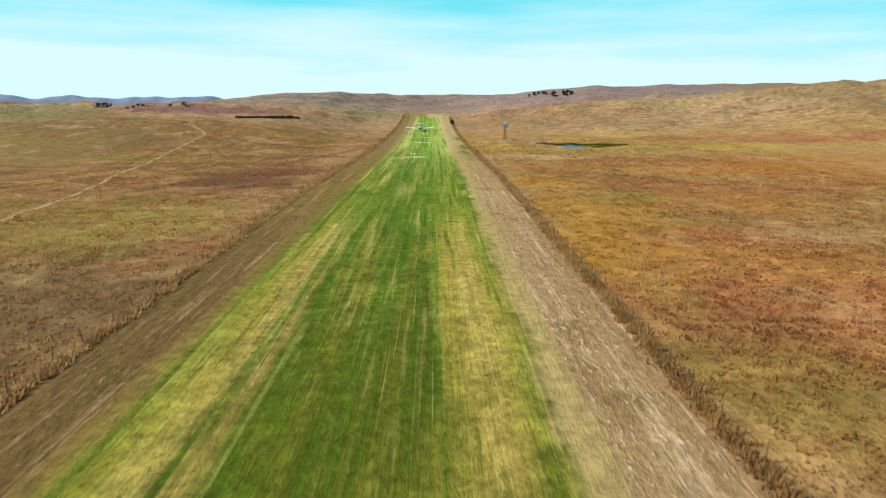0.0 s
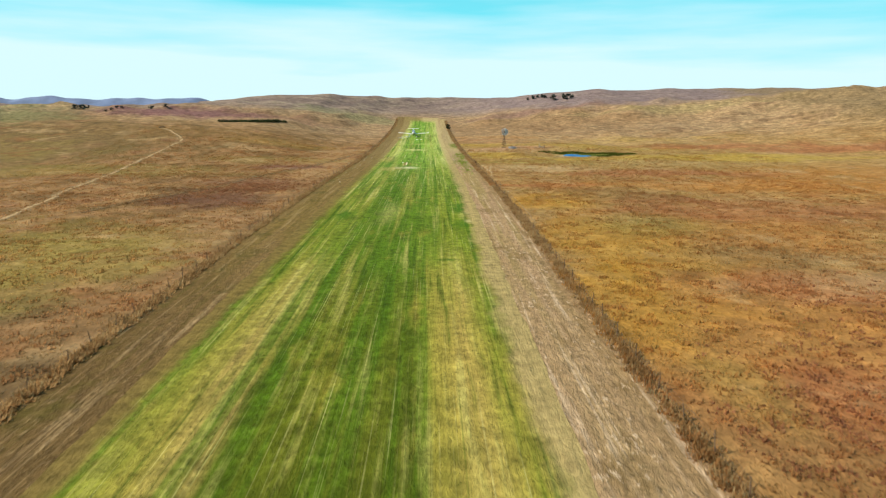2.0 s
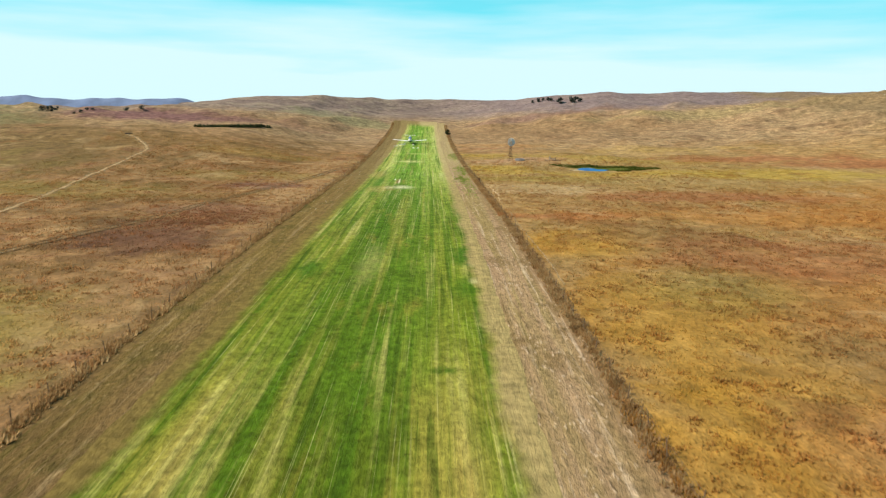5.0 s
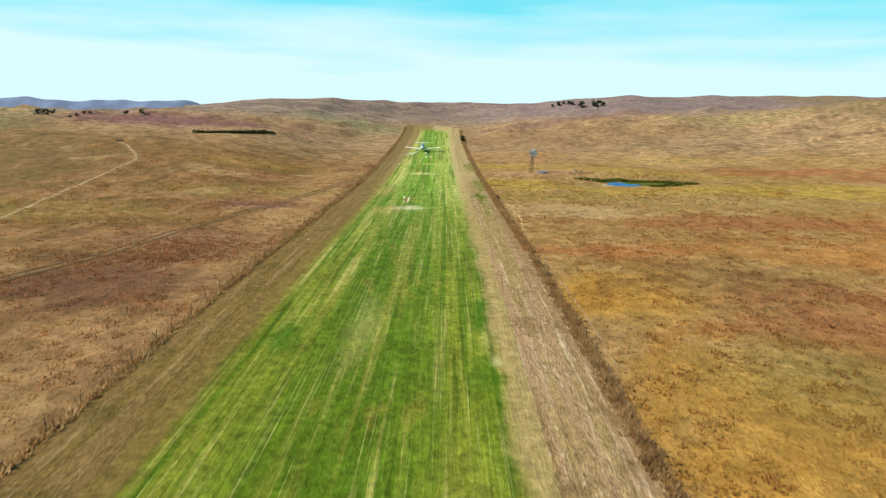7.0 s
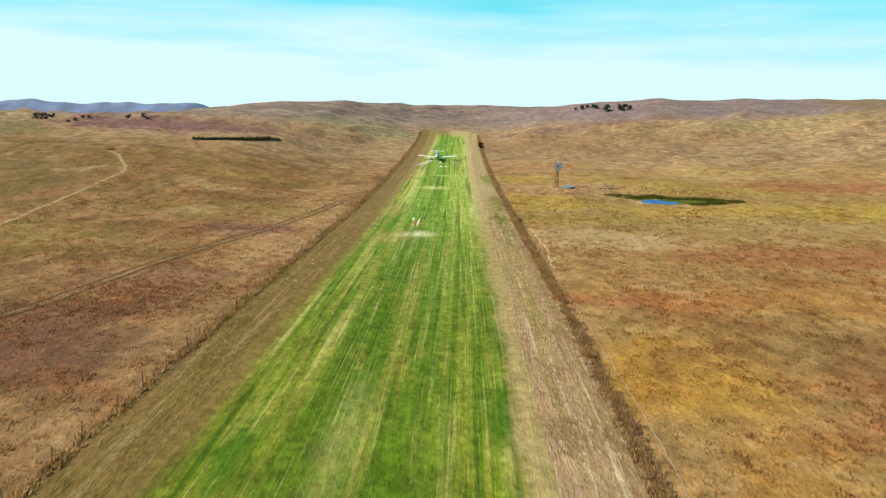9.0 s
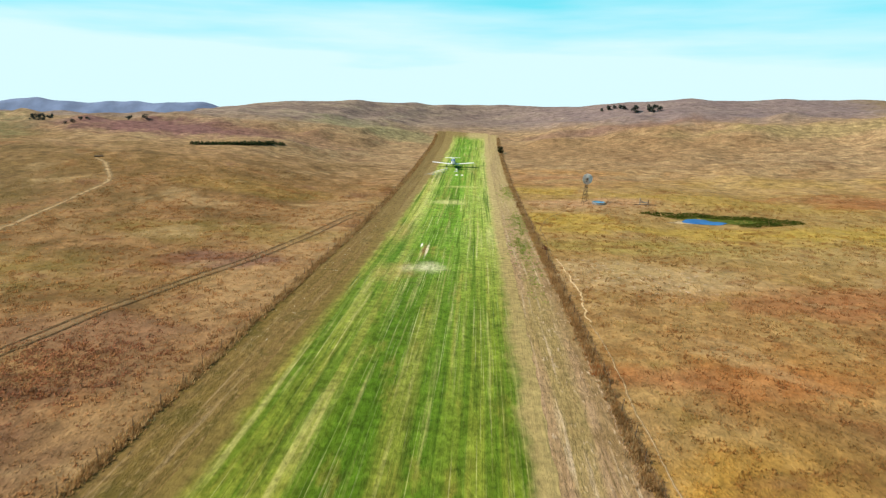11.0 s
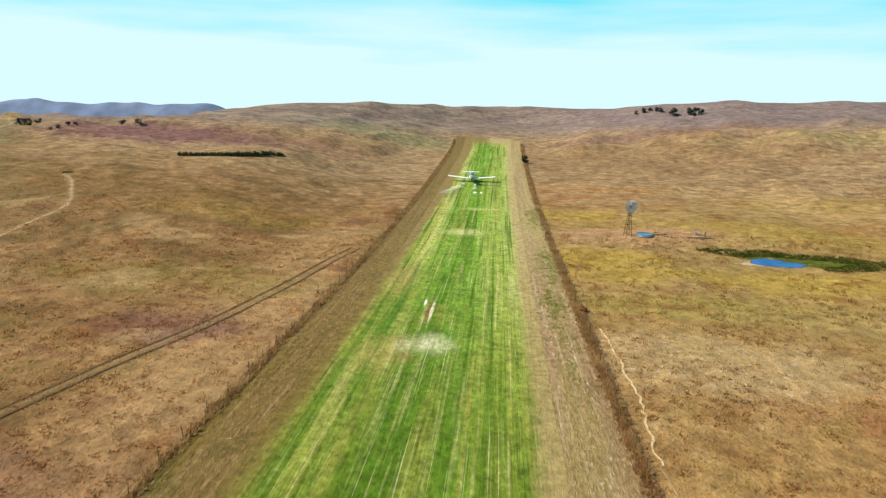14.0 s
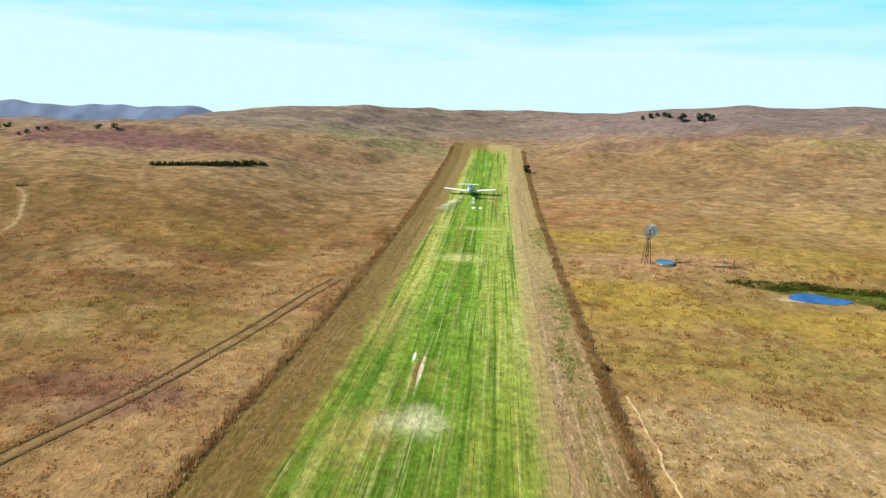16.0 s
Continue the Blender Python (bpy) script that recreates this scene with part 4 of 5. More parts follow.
# ---------------------------------------------------------------- pond
def irregular(name, cx, cy, rx, ry, z, material, label, category, seed, kind="structure", follow=False, lift=0.06, slant=0.0):
    """A flat or land-following sheet with an uneven round outline; u runs across it."""
    rng = np.random.RandomState(seed)
    ph = rng.uniform(0, 6.28, 5)
    verts, uvs, faces = [], [], []
    rings, seg = 6, 40
    for r in range(rings + 1):
        for i in range(seg):
            a = 6.2832 * i / seg
            k = (1 + sum(0.10 / (j + 1) * math.sin((j + 2) * a + ph[j]) for j in range(5))) * r / rings
            x = cx + rx * k * math.cos(a)
            y = cy + ry * k * math.sin(a) + slant * (x - cx)
            verts.append((x, y, lift if follow else z))
            uvs.append((0.5 - 0.5 * r / rings, i))
    for r in range(rings):
        for i in range(seg):
            q = (i + 1) % seg
            faces.append((r * seg + i, (r + 1) * seg + i, (r + 1) * seg + q, r * seg + q))
    if follow:
        verts = np.array(verts)
        verts[:, 2] += ground_z(verts[:, 0], verts[:, 1])
    return tagged(mesh_object(name, verts, faces, material, uvs, True), label, category, kind=kind)


irregular("sedge_bed", 73.5, 270.8, 22.0, 3.6, 0, SEDGE_BED, "dark green sedge ground behind the pond", "ground", 3, follow=True, lift=0.05, slant=-0.12)
irregular("pond_mud", 61.0, 269.2, 6.6, 1.9, 0, MUD, "pale dried mud at the pond's edge", "ground", 4, follow=True, lift=0.09)
irregular("water", 65.2, 270.0, 5.9, 1.7, 0, WATER, "small still blue pond reflecting the sky", "pond", 6, follow=True, lift=0.1, slant=-0.06)
rng = np.random.RandomState(77)
ring = rng.uniform(0, 6.28, 3200)
far_out = rng.uniform(1.0, 2.3, 3200)
reeds = np.stack([69.4 + 8.6 * far_out * np.cos(ring), 270.4 + 2.1 * far_out * np.sin(ring) + 0.5 * (np.sin(ring) > 0)], 1)
reeds = reeds[(reeds[:, 1] > 271.2) | (reeds[:, 0] > 73)]
reeds[:, 1] -= 0.12 * (reeds[:, 0] - 69.4)
reeds = reeds[((reeds[:, 0] - 65.2) / 6.4) ** 2 + ((reeds[:, 1] - 270.0) / 2.5) ** 2 > 1]
blades("sedge", reeds, SEDGE_TUFT, "green sedge and reeds round the pond", 9, 0.15, 0.45, 0.05, 8, 0.25)


# ---------------------------------------------------------------- windmill and stock tank
def windmill(x, y, heading):
    base = new("windmill")
    base.matrix_basis = pose(x, y, gz(x, y) - 0.05, 0, 0, heading) @ Matrix.Scale(1.24, 4)
    tagged(base, "small galvanised farm windmill on a dark steel lattice tower", "windmill")
    h, w0, w1 = 5.6, 0.58, 0.12
    corners = [(-1, -1), (1, -1), (1, 1), (-1, 1)]
    for cx, cy in corners:
        bm = bmesh.new()
        tube(bm, (cx * w0, cy * w0, -0.2), (cx * w1, cy * w1, h), 0.045, 0.04, 6)
        part("tower_leg", bm, RUST, base)
    for lv in range(6):
        z = 0.55 + lv * 0.85
        w = w0 + (w1 - w0) * z / h
        zz = z + 0.8
        ww = w0 + (w1 - w0) * zz / h
        bm = bmesh.new()
        for i in range(4):
            (ax, ay), (bx, by) = corners[i], corners[(i + 1) % 4]
            tube(bm, (ax * w, ay * w, z), (bx * w, by * w, z), 0.02, 0.02, 5)
            if lv < 5:
                tube(bm, (ax * w, ay * w, z), (bx * ww, by * ww, zz), 0.012, 0.012, 5)
        part("brace_ring", bm, RUST, base)
    bm = bmesh.new()
    tube(bm, (0, 0, 0), (0, 0, h), 0.03, 0.03, 6)
    part("pump_rod", bm, RUST, base)
    bm = bmesh.new()
    box(bm, (0, 0, h + 0.12), (0.26, 0.5, 0.26))
    bmesh.ops.bevel(bm, geom=bm.edges[:], offset=0.04, segments=2, affect="EDGES")
    part("gearbox", bm, STEEL, base)
    # the wheel faces -y of the mill
    wheel = new("wheel")
    wheel.parent = base
    wheel.matrix_basis = pose(0, -0.42, h + 0.12) @ Matrix.Scale(1.2, 4)
    for i in range(18):
        a = 6.2832 * i / 18
        bm = bmesh.new()
        c, s_ = math.cos(a), math.sin(a)
        pts = []
        for r, hw in ((0.20, 0.04), (0.60, 0.12), (0.98, 0.185)):
            for e in (-1, 1):
                tx, tz = -s_ * e * hw, c * e * hw
                pts.append((c * r + tx, 0.07 * e, s_ * r + tz))
        vs = [bm.verts.new(q) for q in pts] + [bm.verts.new((q[0], q[1] + 0.012, q[2])) for q in pts]
        for j in (0, 2):
            bm.faces.new((vs[j], vs[j + 1], vs[j + 3], vs[j + 2]))
            bm.faces.new((vs[j + 6], vs[j + 8], vs[j + 9], vs[j + 7]))
        part("blade", bm, BLADE, wheel)
    bm = bmesh.new()
    for r in (0.36, 0.86):
        for i in range(28):
            a, b = 6.2832 * i / 28, 6.2832 * (i + 1) / 28
            tube(bm, (r * math.cos(a), 0.03, r * math.sin(a)), (r * math.cos(b), 0.03, r * math.sin(b)), 0.014, 0.014, 4)
    for i in range(6):
        a = 6.2832 * i / 6
        tube(bm, (0, 0.03, 0), (0.9 * math.cos(a), 0.03, 0.9 * math.sin(a)), 0.016, 0.012, 4)
    part("rim", bm, RUST, wheel)
    bm = bmesh.new()
    tube(bm, (0, -0.06, 0), (0, 0.4, 0), 0.07, 0.07, 8)
    part("hub", bm, RUST, wheel)
    bm = bmesh.new()
    tube(bm, (0, 0.1, h + 0.12), (0, 1.15, h + 0.16), 0.03, 0.02, 6)
    part("tail_bone", bm, RUST, base)
    bm = bmesh.new()
    outline = [(0.75, -0.12), (1.5, -0.30), (1.62, 0.0), (1.5, 0.30), (0.75, 0.12)]
    a = [bm.verts.new((-0.008, yy, h + 0.16 + zz)) for yy, zz in outline]
    b = [bm.verts.new((0.008, yy, h + 0.16 + zz)) for yy, zz in outline]
    bm.faces.new(a), bm.faces.new(b[::-1])
    for i in range(5):
        bm.faces.new((a[i], b[i], b[(i + 1) % 5], a[(i + 1) % 5]))
    part("vane", bm, RUST, base, "dark steel tail vane")
    return base


windmill(37.0, 282.2, 14)


def stock_tank(x, y, r, h):
    base = new("stock_tank")
    base.matrix_basis = pose(x, y, gz(x, y) - 0.04)
    tagged(base, "round galvanised stock tank brimful of blue water beside the windmill", "stock tank")
    bm = bmesh.new()
    seg = 36
    prof = [(r, 0), (r + 0.02, h * 0.33), (r, h * 0.36), (r + 0.02, h * 0.66), (r, h * 0.7), (r, h), (r + 0.04, h + 0.03), (r - 0.04, h + 0.03), (r - 0.04, 0.05)]
    rows = [[bm.verts.new((q * math.cos(6.2832 * i / seg), q * math.sin(6.2832 * i / seg), z)) for i in range(seg)] for q, z in prof]
    for a, b in zip(rows, rows[1:]):
        for i in range(seg):
            bm.faces.new((a[i], a[(i + 1) % seg], b[(i + 1) % seg], b[i]))
    part("tank_wall", bm, STEEL, base)
    bm = bmesh.new()
    bmesh.ops.create_circle(bm, cap_ends=True, segments=seg, radius=r - 0.045, matrix=Matrix.Translation((0, 0, h - 0.06)))
    part("tank_water", bm, WATER, base, "blue water surface")
    return base


stock_tank(40.6, 281.7, 1.75, 0.6)


def corral_remains(x, y):
    base = new("corral_remains")
    base.matrix_basis = pose(x, y, gz(x, y)) @ Matrix.Scale(1.24, 4)
    tagged(base, "broken corral of a pale post, a dark post and fallen planks", "corral")
    bm = bmesh.new()
    tube(bm, (-0.9, 0, -0.2), (-0.85, 0.02, 1.45), 0.10, 0.08, 7)
    part("post", bm, STRAWWOOD, base, "pale bleached wooden post")
    bm = bmesh.new()
    tube(bm, (0.9, 0.1, -0.2), (0.98, 0.12, 1.0), 0.10, 0.09, 7)
    part("post", bm, POST, base)
    for i, (a, b) in enumerate([((-0.9, 0.0, 0.95), (0.2, 0.05, 0.35)), ((-0.9, 0.05, 0.5), (0.95, 0.12, 0.42)), ((-0.2, -0.3, 0.06), (1.0, 0.0, 0.10))]):
        bm = bmesh.new()
        mid = (Vector(a) + Vector(b)) / 2
        d = Vector(b) - Vector(a)
        bmesh.ops.create_cube(bm, size=1, matrix=Matrix.Translation(mid) @ d.to_track_quat("X", "Z").to_matrix().to_4x4() @ Matrix.Diagonal((d.length, 0.04, 0.15, 1)))
        part("plank", bm, STRAWWOOD, base)
    for i in range(3):
        bm = bmesh.new()
        box(bm, (-1.6 + 1.6 * i, -0.75, 0.08), (1.9, 0.22, 0.10), (0, 2, 8 - 9 * i))
        part("fallen_board", bm, POST, base)
    return base


STRAWWOOD = plain("bleached_wood", (0.42, 0.38, 0.33), 0.9)
corral_remains(53.0, 282.1)


def log_pile(x, y, label):
    base = new("fallen_log")
    base.matrix_basis = pose(x, y, gz(x, y), 0, 0, 12)
    tagged(base, label, "log")
    bm = bmesh.new()
    tube(bm, (-1.4, 0, 0.2), (1.3, 0.1, 0.24), 0.24, 0.18, 9)
    part("log", bm, BARK, base)
    bm = bmesh.new()
    tube(bm, (0.2, 0, 0.3), (0.7, 0.3, 0.75), 0.08, 0.03, 6)
    part("stub", bm, BARK, base)
    return base


log_pile(-113.6, 301.1, "dark fallen log lying where the sandy trail ends")


# ---------------------------------------------------------------- trees
def leaf_cloud(bm, centre, radius, squash, count, leaf, rng):
    """Small leaf faces scattered through a rounded clump."""
    for _ in range(count):
        while True:
            p = Vector((rng.uniform(-1, 1), rng.uniform(-1, 1), rng.uniform(-1, 1)))
            if 0.25 < p.length < 1:
                break
        q = Vector(centre) + Vector((p.x * radius, p.y * radius, p.z * radius * squash))
        n = (p + Vector((rng.uniform(-0.6, 0.6), rng.uniform(-0.6, 0.6), rng.uniform(-0.2, 0.8)))).normalized()
        t = n.orthogonal().normalized()
        b = n.cross(t)
        s = leaf * rng.uniform(0.6, 1.4)
        vs = [bm.verts.new(q + t * s * a + b * s * c) for a, c in ((-1, -0.5), (0.1, -0.9), (1, 0.4), (-0.1, 0.9))]
        bm.faces.new(vs)


def cedar_meshes(seed):
    rng = random.Random(seed)
    h = rng.uniform(1.05, 1.6)
    bm = bmesh.new()
    tube(bm, (0, 0, -0.2), (0, 0, h * 0.9), 0.09, 0.02, 6)
    for i in range(7):
        a, z = rng.uniform(0, 6.28), h * rng.uniform(0.15, 0.7)
        r = (1 - z / h) * 0.7
        tube(bm, (0, 0, z), (r * math.cos(a), r * math.sin(a), z + 0.2), 0.03, 0.01, 4)
    crown = bmesh.new()
    for i in range(11):
        f = i / 10
        r = (1 - f) ** 0.7 * 0.85 + 0.14
        for j in range(max(1, int(5 * (1 - f)) + 1)):
            a = rng.uniform(0, 6.28)
            leaf_cloud(crown, (r * 0.6 * math.cos(a), r * 0.6 * math.sin(a), h * (0.12 + 0.84 * f) + rng.uniform(-0.06, 0.06)), r * 0.55 + 0.06, 0.8, 16, 0.085, rng)
    return bm, crown


def broadleaf_meshes(seed, h, spread):
    rng = random.Random(seed)
    bm = bmesh.new()
    tube(bm, (0, 0, -0.3), (0.05, 0, h * 0.45), 0.05 * h, 0.03 * h, 7)
    crown = bmesh.new()
    for i in range(11):
        a, r, z = rng.uniform(0, 6.28), spread * rng.uniform(0.15, 0.75), h * rng.uniform(0.16, 0.82)
        tip = (r * math.cos(a), r * math.sin(a), z)
        tube(bm, (0.03, 0, h * rng.uniform(0.2, 0.42)), tip, 0.018 * h, 0.006 * h, 5)
        leaf_cloud(crown, tip, spread * rng.uniform(0.28, 0.46), 0.75, 60, 0.055 * h, rng)
    return bm, crown


def tree(name, meshes, leaf, label, category, group):
    base = new(name)
    tagged(base, label, category, group)
    part("trunk", meshes[0], BARK, base)
    part("crown", meshes[1], leaf, base)
    return base


rng = random.Random(12)
models = [tree("cedar", cedar_meshes(40 + i), CEDAR_LEAF, "small dark green cedar in a planted windbreak row", "tree", "cedar windbreak row") for i in range(4)]
spots = []
for r in range(2):
    for i in range(26):
        f = (i + 0.5 * r + rng.uniform(-0.25, 0.25)) / 26
        x = -100.9 + 31.1 * f
        y = 338.5 + 11.7 * f + 20.9 * max(0.0, f - 0.76) + 1.0 * r + rng.uniform(-0.3, 0.3)
        if r == 1 and not 0.06 < f < 0.9:
            continue
        spots.append((x, y))
for i, (x, y) in enumerate(spots):
    m = pose(x, y, gz(x, y), rng.uniform(-3, 3), rng.uniform(-3, 3), rng.uniform(0, 360))
    if i < 4:
        models[i].matrix_basis = m
    else:
        copy_thing(models[i % 4], m)

FAR_TREES = [(-164.6, 407.1, 2.6, 1.9), (-153.0, 400.3, 2.2, 1.7), (-174.8, 379.5, 1.7, 1.4), (-177.8, 378.5, 1.5, 1.3), (-174.2, 384.8, 1.8, 1.4), (-172.4, 386.7, 1.6, 1.3), (-197.3, 390.8, 3.4, 2.3), (-202.2, 392.0, 3.0, 2.1), (-198.4, 398.0, 2.5, 1.7),
             (79.9, 497.7, 2.2, 1.4), (84.0, 497.6, 3.0, 1.8), (87.5, 498.8, 2.3, 1.7), (90.4, 496.8, 2.6, 1.7), (92.4, 493.3, 2.7, 1.7), (96.8, 484.7, 4.8, 2.9), (103.6, 481.5, 4.5, 2.7), (105.6, 479.2, 4.2, 2.6), (109.8, 481.2, 3.2, 2.1)]
for i, (x, y, h, r) in enumerate(FAR_TREES):
    t = tree("tree", broadleaf_meshes(100 + i, h, r), FAR_LEAF, "dark rounded tree in a far grove below the dunes", "tree", "far groves")
    t.matrix_basis = pose(x, y, gz(x, y) - 0.05, 0, 0, 47 * i)

t = tree("shrub", broadleaf_meshes(7, 3.4, 2.3), BUSH_LEAF, "dark round shrub beside the fence at the runway's end", "shrub", "")
t.matrix_basis = pose(16.5, 399.3, gz(16.5, 399.3) - 0.1)


t = tree("tumbleweed", broadleaf_meshes(9, 1.15, 0.9), RUST_LEAF, "rust-red dry weed bush caught in the fence wires", "shrub", "")
t.matrix_basis = pose(21.5, 233.4, gz(21.5, 233.4) - 0.1)


# ---------------------------------------------------------------- the aeroplane
def loft(bm, rings):
    """A skin through rings of (y, half width, bottom, top)."""
    seg, rows = 20, []
    for y, w, lo, hi in rings:
        cz, hz = (lo + hi) / 2, (hi - lo) / 2
        row = []
        for i in range(seg):
            a = 6.2832 * i / seg
            c, s_ = math.cos(a), math.sin(a)
            row.append(bm.verts.new((w * math.copysign(abs(c) ** 0.75, c), y, cz + hz * math.copysign(abs(s_) ** 0.8, s_))))
        rows.append(row)
    for a, b in zip(rows, rows[1:]):
        for i in range(seg):
            bm.faces.new((a[i], b[i], b[(i + 1) % seg], a[(i + 1) % seg]))
    bm.faces.new(rows[0]), bm.faces.new(rows[-1][::-1])
    return rows


def panel(bm, root, tip, thick_root, thick_tip, steps=6):
    """A wing panel between two chords, each (x, leading y, trailing y, z), with a rounded section."""
    prof = [(0.0, 0.0), (0.06, 0.42), (0.25, 0.60), (0.55, 0.45), (1.0, 0.03), (0.55, -0.28), (0.25, -0.36), (0.06, -0.28)]
    rows = []
    for i in range(steps + 1):
        f = i / steps
        x, yl, yt, z = [a + (b - a) * f for a, b in zip(root, tip)]
        th = thick_root + (thick_tip - thick_root) * f
        rows.append([bm.verts.new((x, yl + (yt - yl) * c, z + th * h)) for c, h in prof])
    n = len(prof)
    for a, b in zip(rows, rows[1:]):
        for i in range(n):
            bm.faces.new((a[i], a[(i + 1) % n], b[(i + 1) % n], b[i]))
    bm.faces.new(rows[0]), bm.faces.new(rows[-1][::-1])


def smooth_part(*args, **kw):
    ob = part(*args, **kw)
    for f in ob.data.polygons:
        f.use_smooth = True
    ob.data.set_sharp_from_angle(angle=radians(40))
    return ob


def aeroplane(x, y, heading, size):
    """A two-seat low-wing trainer with a T-tail; the nose points to +y, the span is 10.4 before scaling."""
    base = new("aeroplane")
    base.matrix_basis = pose(x, y, gz(x, y) + 0.05, 0, 0, heading) @ Matrix.Scale(size, 4)
    tagged(base, "small white low-wing T-tail aeroplane standing on the green runway", "aeroplane")
    bm = bmesh.new()
    loft(bm, [(-4.55, 0.06, 1.15, 1.35), (-3.6, 0.16, 0.98, 1.42), (-2.2, 0.30, 0.78, 1.50), (-1.0, 0.46, 0.62, 1.55), (0.0, 0.55, 0.55, 1.52), (1.0, 0.55, 0.55, 1.48), (1.7, 0.47, 0.58, 1.40), (2.2, 0.36, 0.66, 1.30), (2.35, 0.22, 0.78, 1.18)])
    smooth_part("fuselage", bm, WHITE, base)
    # added shell round the lower fuselage; its dark colour stands for shade
    bm = bmesh.new()
    loft(bm, [(-3.2, 0.17, 0.89, 1.12), (-2.2, 0.305, 0.76, 1.06), (-1.0, 0.47, 0.60, 1.04), (0.0, 0.562, 0.53, 1.02), (1.0, 0.562, 0.53, 1.00), (1.7, 0.482, 0.56, 0.98), (2.2, 0.37, 0.64, 0.96)])
    smooth_part("belly", bm, BELLY_SHADE, base, "dark navy underside")
    bm = bmesh.new()
    loft(bm, [(-1.15, 0.22, 1.40, 1.60), (-0.75, 0.42, 1.36, 1.92), (-0.1, 0.52, 1.34, 2.06), (0.55, 0.50, 1.34, 2.02), (1.0, 0.44, 1.34, 1.72), (1.3, 0.34, 1.32, 1.46)])
    smooth_part("canopy", bm, GLASS, base, "blue tinted glass canopy")
    bm = bmesh.new()
    loft(bm, [(-0.35, 0.20, 2.04, 2.10), (0.0, 0.42, 1.98, 2.11), (0.35, 0.42, 1.98, 2.10), (0.6, 0.2, 2.02, 2.06)])
    smooth_part("cabin_roof", bm, WHITE, base)
    for s in (-1, 1):
        bm = bmesh.new()
        panel(bm, (s * 0.42, 0.85, -0.45, 0.72), (s * 5.2, 0.78, -0.40, 1.16), 0.20, 0.13)
        if s > 0:
            bmesh.ops.reverse_faces(bm, faces=bm.faces[:])
        w = smooth_part("wing", bm, WHITE, base)
        bm = bmesh.new()
        panel(bm, (s * 0.75, -0.46, -0.72, 0.745), (s * 2.7, -0.44, -0.70, 0.925), 0.05, 0.05, 2)
        part("flap", bm, WHITE, w)
        bm = bmesh.new()
        panel(bm, (s * 2.8, -0.43, -0.68, 0.935), (s * 4.85, -0.41, -0.62, 1.125), 0.05, 0.04, 2)
        part("aileron", bm, WHITE, w)
        bm = bmesh.new()
        box(bm, (s * 5.24, 0.25, 1.17), (0.10, 0.75, 0.09))
        bmesh.ops.bevel(bm, geom=bm.edges[:], offset=0.03, segments=2, affect="EDGES")
        part("wing_tip", bm, RED, w, "red-tipped wing end")
        bm = bmesh.new()
        box(bm, (s * 0.53, -0.4, 1.12), (0.05, 3.4, 0.10))
        part("stripe", bm, BLUE, base, "blue side stripe")
        bm = bmesh.new()
        tube(bm, (s * 0.50, 0.0, 0.75), (s * 1.55, -0.05, 0.28), 0.06, 0.05, 8)
        leg = part("gear_leg", bm, WHITE, base)
        bm = bmesh.new()
        tube(bm, (s * 1.50, -0.05, 0.21), (s * 1.66, -0.05, 0.21), 0.21, 0.21, 20)
        bmesh.ops.bevel(bm, geom=[e for e in bm.edges if len(e.link_faces) == 2 and e.calc_face_angle(0) > 1], offset=0.05, segments=2, affect="EDGES")
        part("wheel", bm, BLACK, leg)
    bm = bmesh.new()
    tube(bm, (0, 1.65, 0.7), (0, 1.75, 0.24), 0.06, 0.04, 8)
    leg = part("nose_leg", bm, WHITE, base)
    bm = bmesh.new()
    tube(bm, (-0.07, 1.75, 0.19), (0.07, 1.75, 0.19), 0.19, 0.19, 18)
    part("wheel", bm, BLACK, leg)
    # fin: swept, carrying the tailplane on its top
    bm = bmesh.new()
    pts = [(-2.9, 1.40), (-3.95, 2.62), (-4.75, 2.66), (-4.60, 1.22)]
    a = [bm.verts.new((-0.05, yy, zz)) for yy, zz in pts]
    b = [bm.verts.new((0.05, yy, zz)) for yy, zz in pts]
    bm.faces.new(a), bm.faces.new(b[::-1])
    for i in range(4):
        bm.faces.new((a[i], b[i], b[(i + 1) % 4], a[(i + 1) % 4]))
    bmesh.ops.bevel(bm, geom=bm.edges[:], offset=0.025, segments=2, affect="EDGES")
    fin = part("fin", bm, WHITE, base)
    bm = bmesh.new()
    box(bm, (0, -4.2, 2.0), (0.115, 0.5, 0.30), (24, 0, 0))
    part("fin_band", bm, BLUE, fin, "blue band on the fin")
    bm = bmesh.new()
    for s in (-1, 1):
        panel(bm, (0, -3.95, -4.85, 2.68), (s * 1.85, -4.05, -4.75, 2.70), 0.10, 0.07, 3)
    smooth_part("tailplane", bm, WHITE, base)
    bm = bmesh.new()
    tube(bm, (0, 2.33, 0.98), (0, 2.62, 0.98), 0.16, 0.04, 14)
    prop = part("spinner", bm, WHITE, base)
    for s in (-1, 1):
        bm = bmesh.new()
        pts = [(0.10, 0.04), (0.45, 0.085), (0.80, 0.06), (0.92, 0.02)]
        tw = [0.05, 0.03, 0.015, 0.005]
        up = [bm.verts.new((s * r, 2.45 + d, 0.98 + c)) for (r, c), d in zip(pts, tw)]
        dn = [bm.verts.new((s * r, 2.45 - d, 0.98 - c)) for (r, c), d in zip(pts, tw)]
        for i in range(3):
            bm.faces.new((up[i], up[i + 1], dn[i + 1], dn[i]))
        bmesh.ops.solidify(bm, geom=bm.faces[:], thickness=0.015)
        part("propeller_blade", bm, BLACK, prop)
    bm = bmesh.new()
    tube(bm, (0.18, 1.3, 0.58), (0.20, 1.15, 0.42), 0.04, 0.04, 8)
    part("exhaust", bm, RUST, base)
    return base


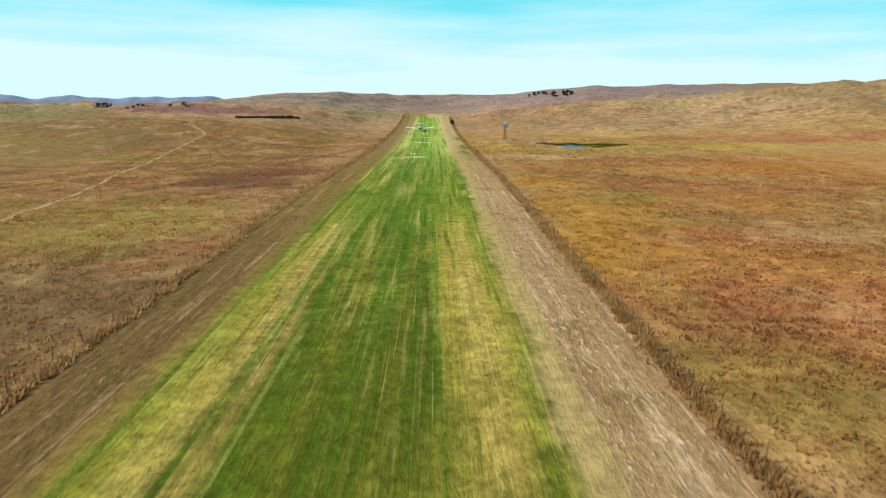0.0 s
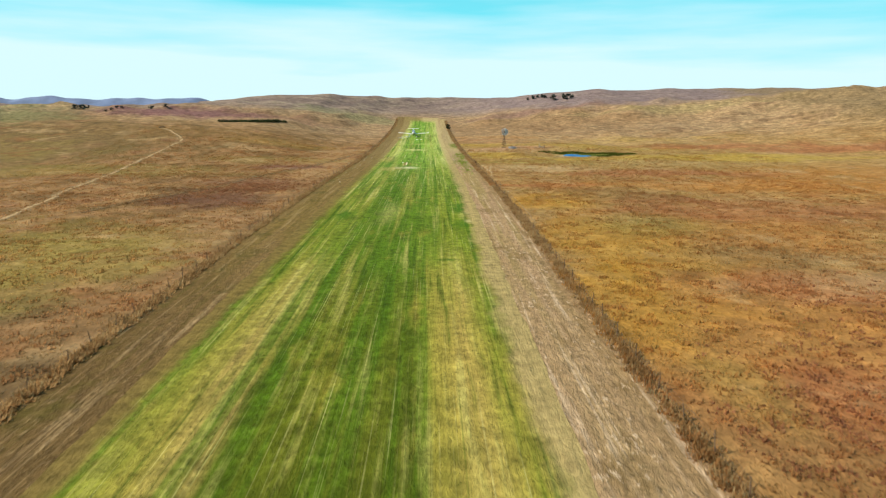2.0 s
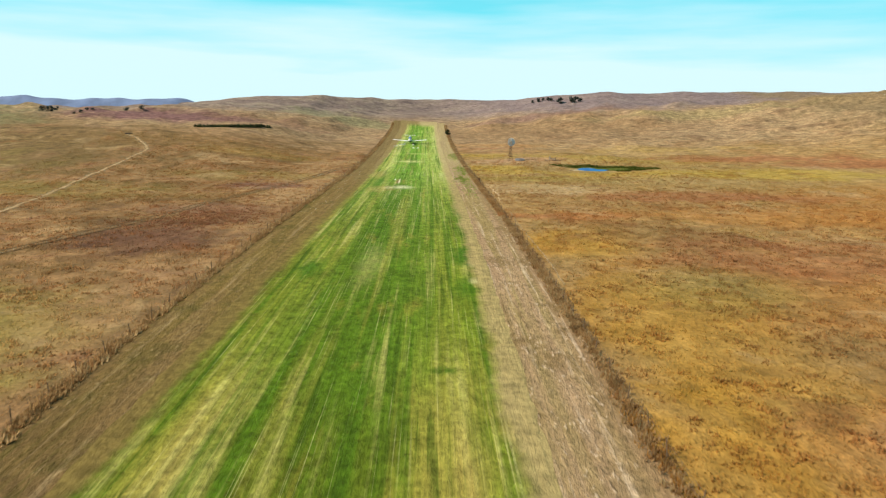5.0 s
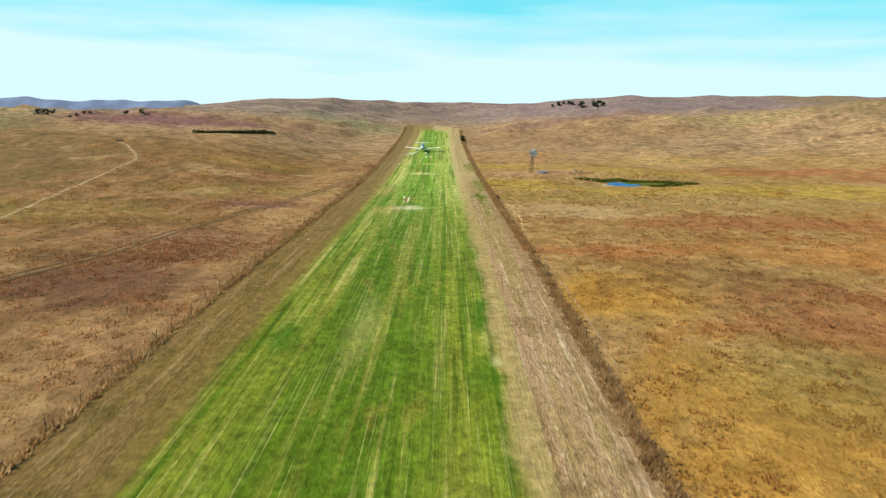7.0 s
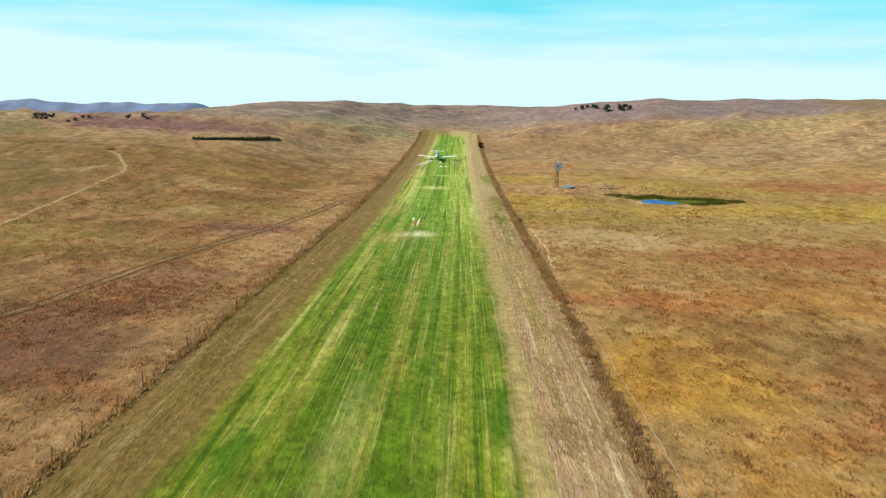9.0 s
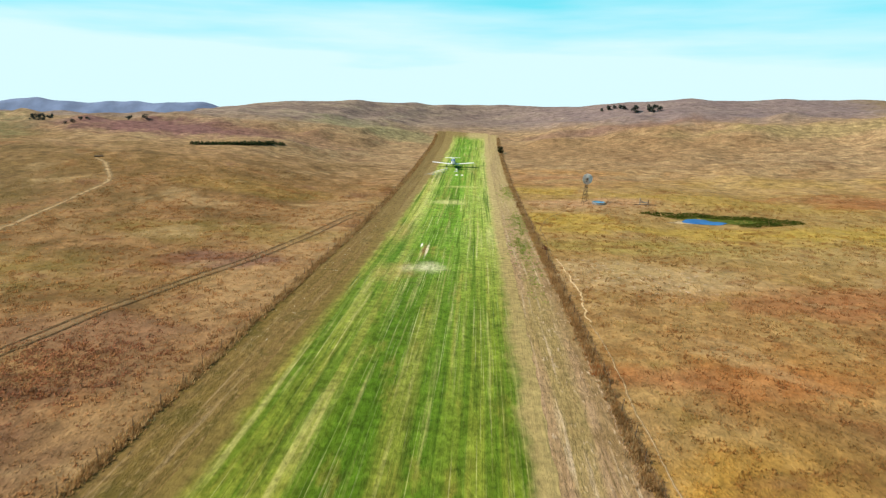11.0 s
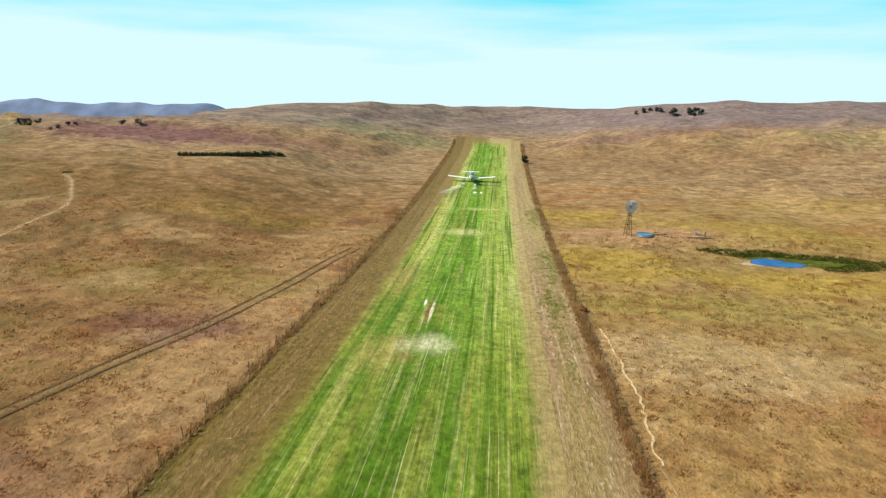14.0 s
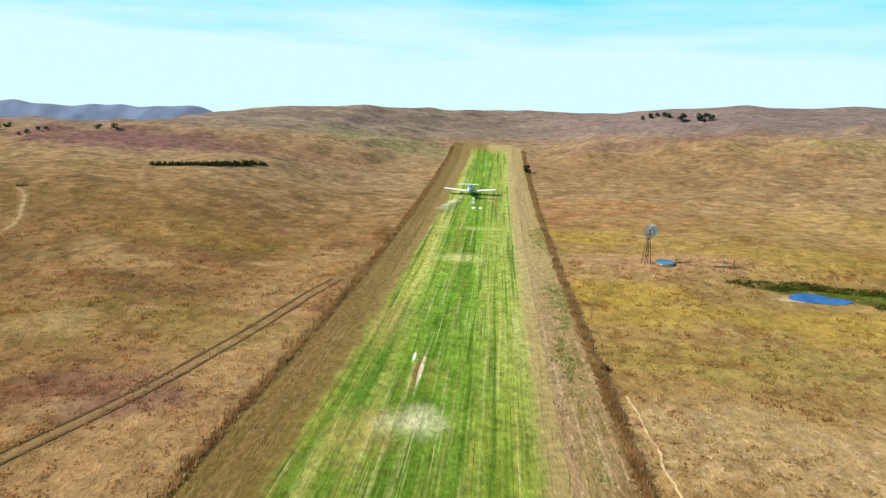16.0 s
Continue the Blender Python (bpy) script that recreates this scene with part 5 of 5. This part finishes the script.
RED = plain("red_aircraft_paint", (0.45, 0.04, 0.03), 0.4)
aeroplane(-3.0, 352.0, 0.5, 1.57)


# ---------------------------------------------------------------- dust behind the aeroplane
def dust_material():
    k = Mat("pale_blown_dust", 1.0, 0.0, 0.0)
    uv, p = k.uv(), k.pos()
    u, v = k.axis(uv, 0), k.axis(uv, 1)
    edge = k.math("SUBTRACT", 1.0, k.math("ABSOLUTE", k.math("SUBTRACT", k.math("MULTIPLY", u, 2.0), 1.0)))
    n = k.noise(p, 0.28, 4.0, 0.6)
    ends = k.math("MULTIPLY", k.span(v, 0.0, 4.0), k.math("SUBTRACT", 1.0, k.span(v, 12.0, 34.0)))
    a = k.math("MULTIPLY", k.math("MULTIPLY", k.span(edge, 0.0, 0.9), k.span(n, 0.30, 0.70)), ends)
    k.put(k.b.inputs["Alpha"], k.math("MULTIPLY", a, 0.8))
    return k.done((0.72, 0.72, 0.68))


DUST = dust_material()


def dust_trail(points, w0, w1, lift):
    """A thin haze that widens as it drifts back over the turf."""
    line = smooth_line(points, 1.0)
    verts, uvs, faces = [], [], []
    for j, (x, y) in enumerate(line):
        f = j / (len(line) - 1)
        w = w0 + (w1 - w0) * f
        for i in range(7):
            e = i / 6
            verts.append((x + w * (e - 0.5), y, gz(x, y) + 0.12 + lift * math.sin(e * 3.1416) * (0.5 + f)))
            uvs.append((e, float(j)))
    for j in range(len(line) - 1):
        for i in range(6):
            faces.append((j * 7 + i, j * 7 + i + 1, (j + 1) * 7 + i + 1, (j + 1) * 7 + i))
    ob = mesh_object("dust_cloud", verts, faces, DUST, uvs, True)
    return tagged(ob, "faint pale dust blown back over the turf", "dust", kind="stuff")


dust_trail([(-4.9, 347), (-6.0, 340), (-8.0, 330), (-10.5, 318)], 2.0, 8.0, 1.3)
dust_trail([(-1.4, 347), (-1.0, 340), (-0.8, 333)], 1.0, 2.6, 0.7)
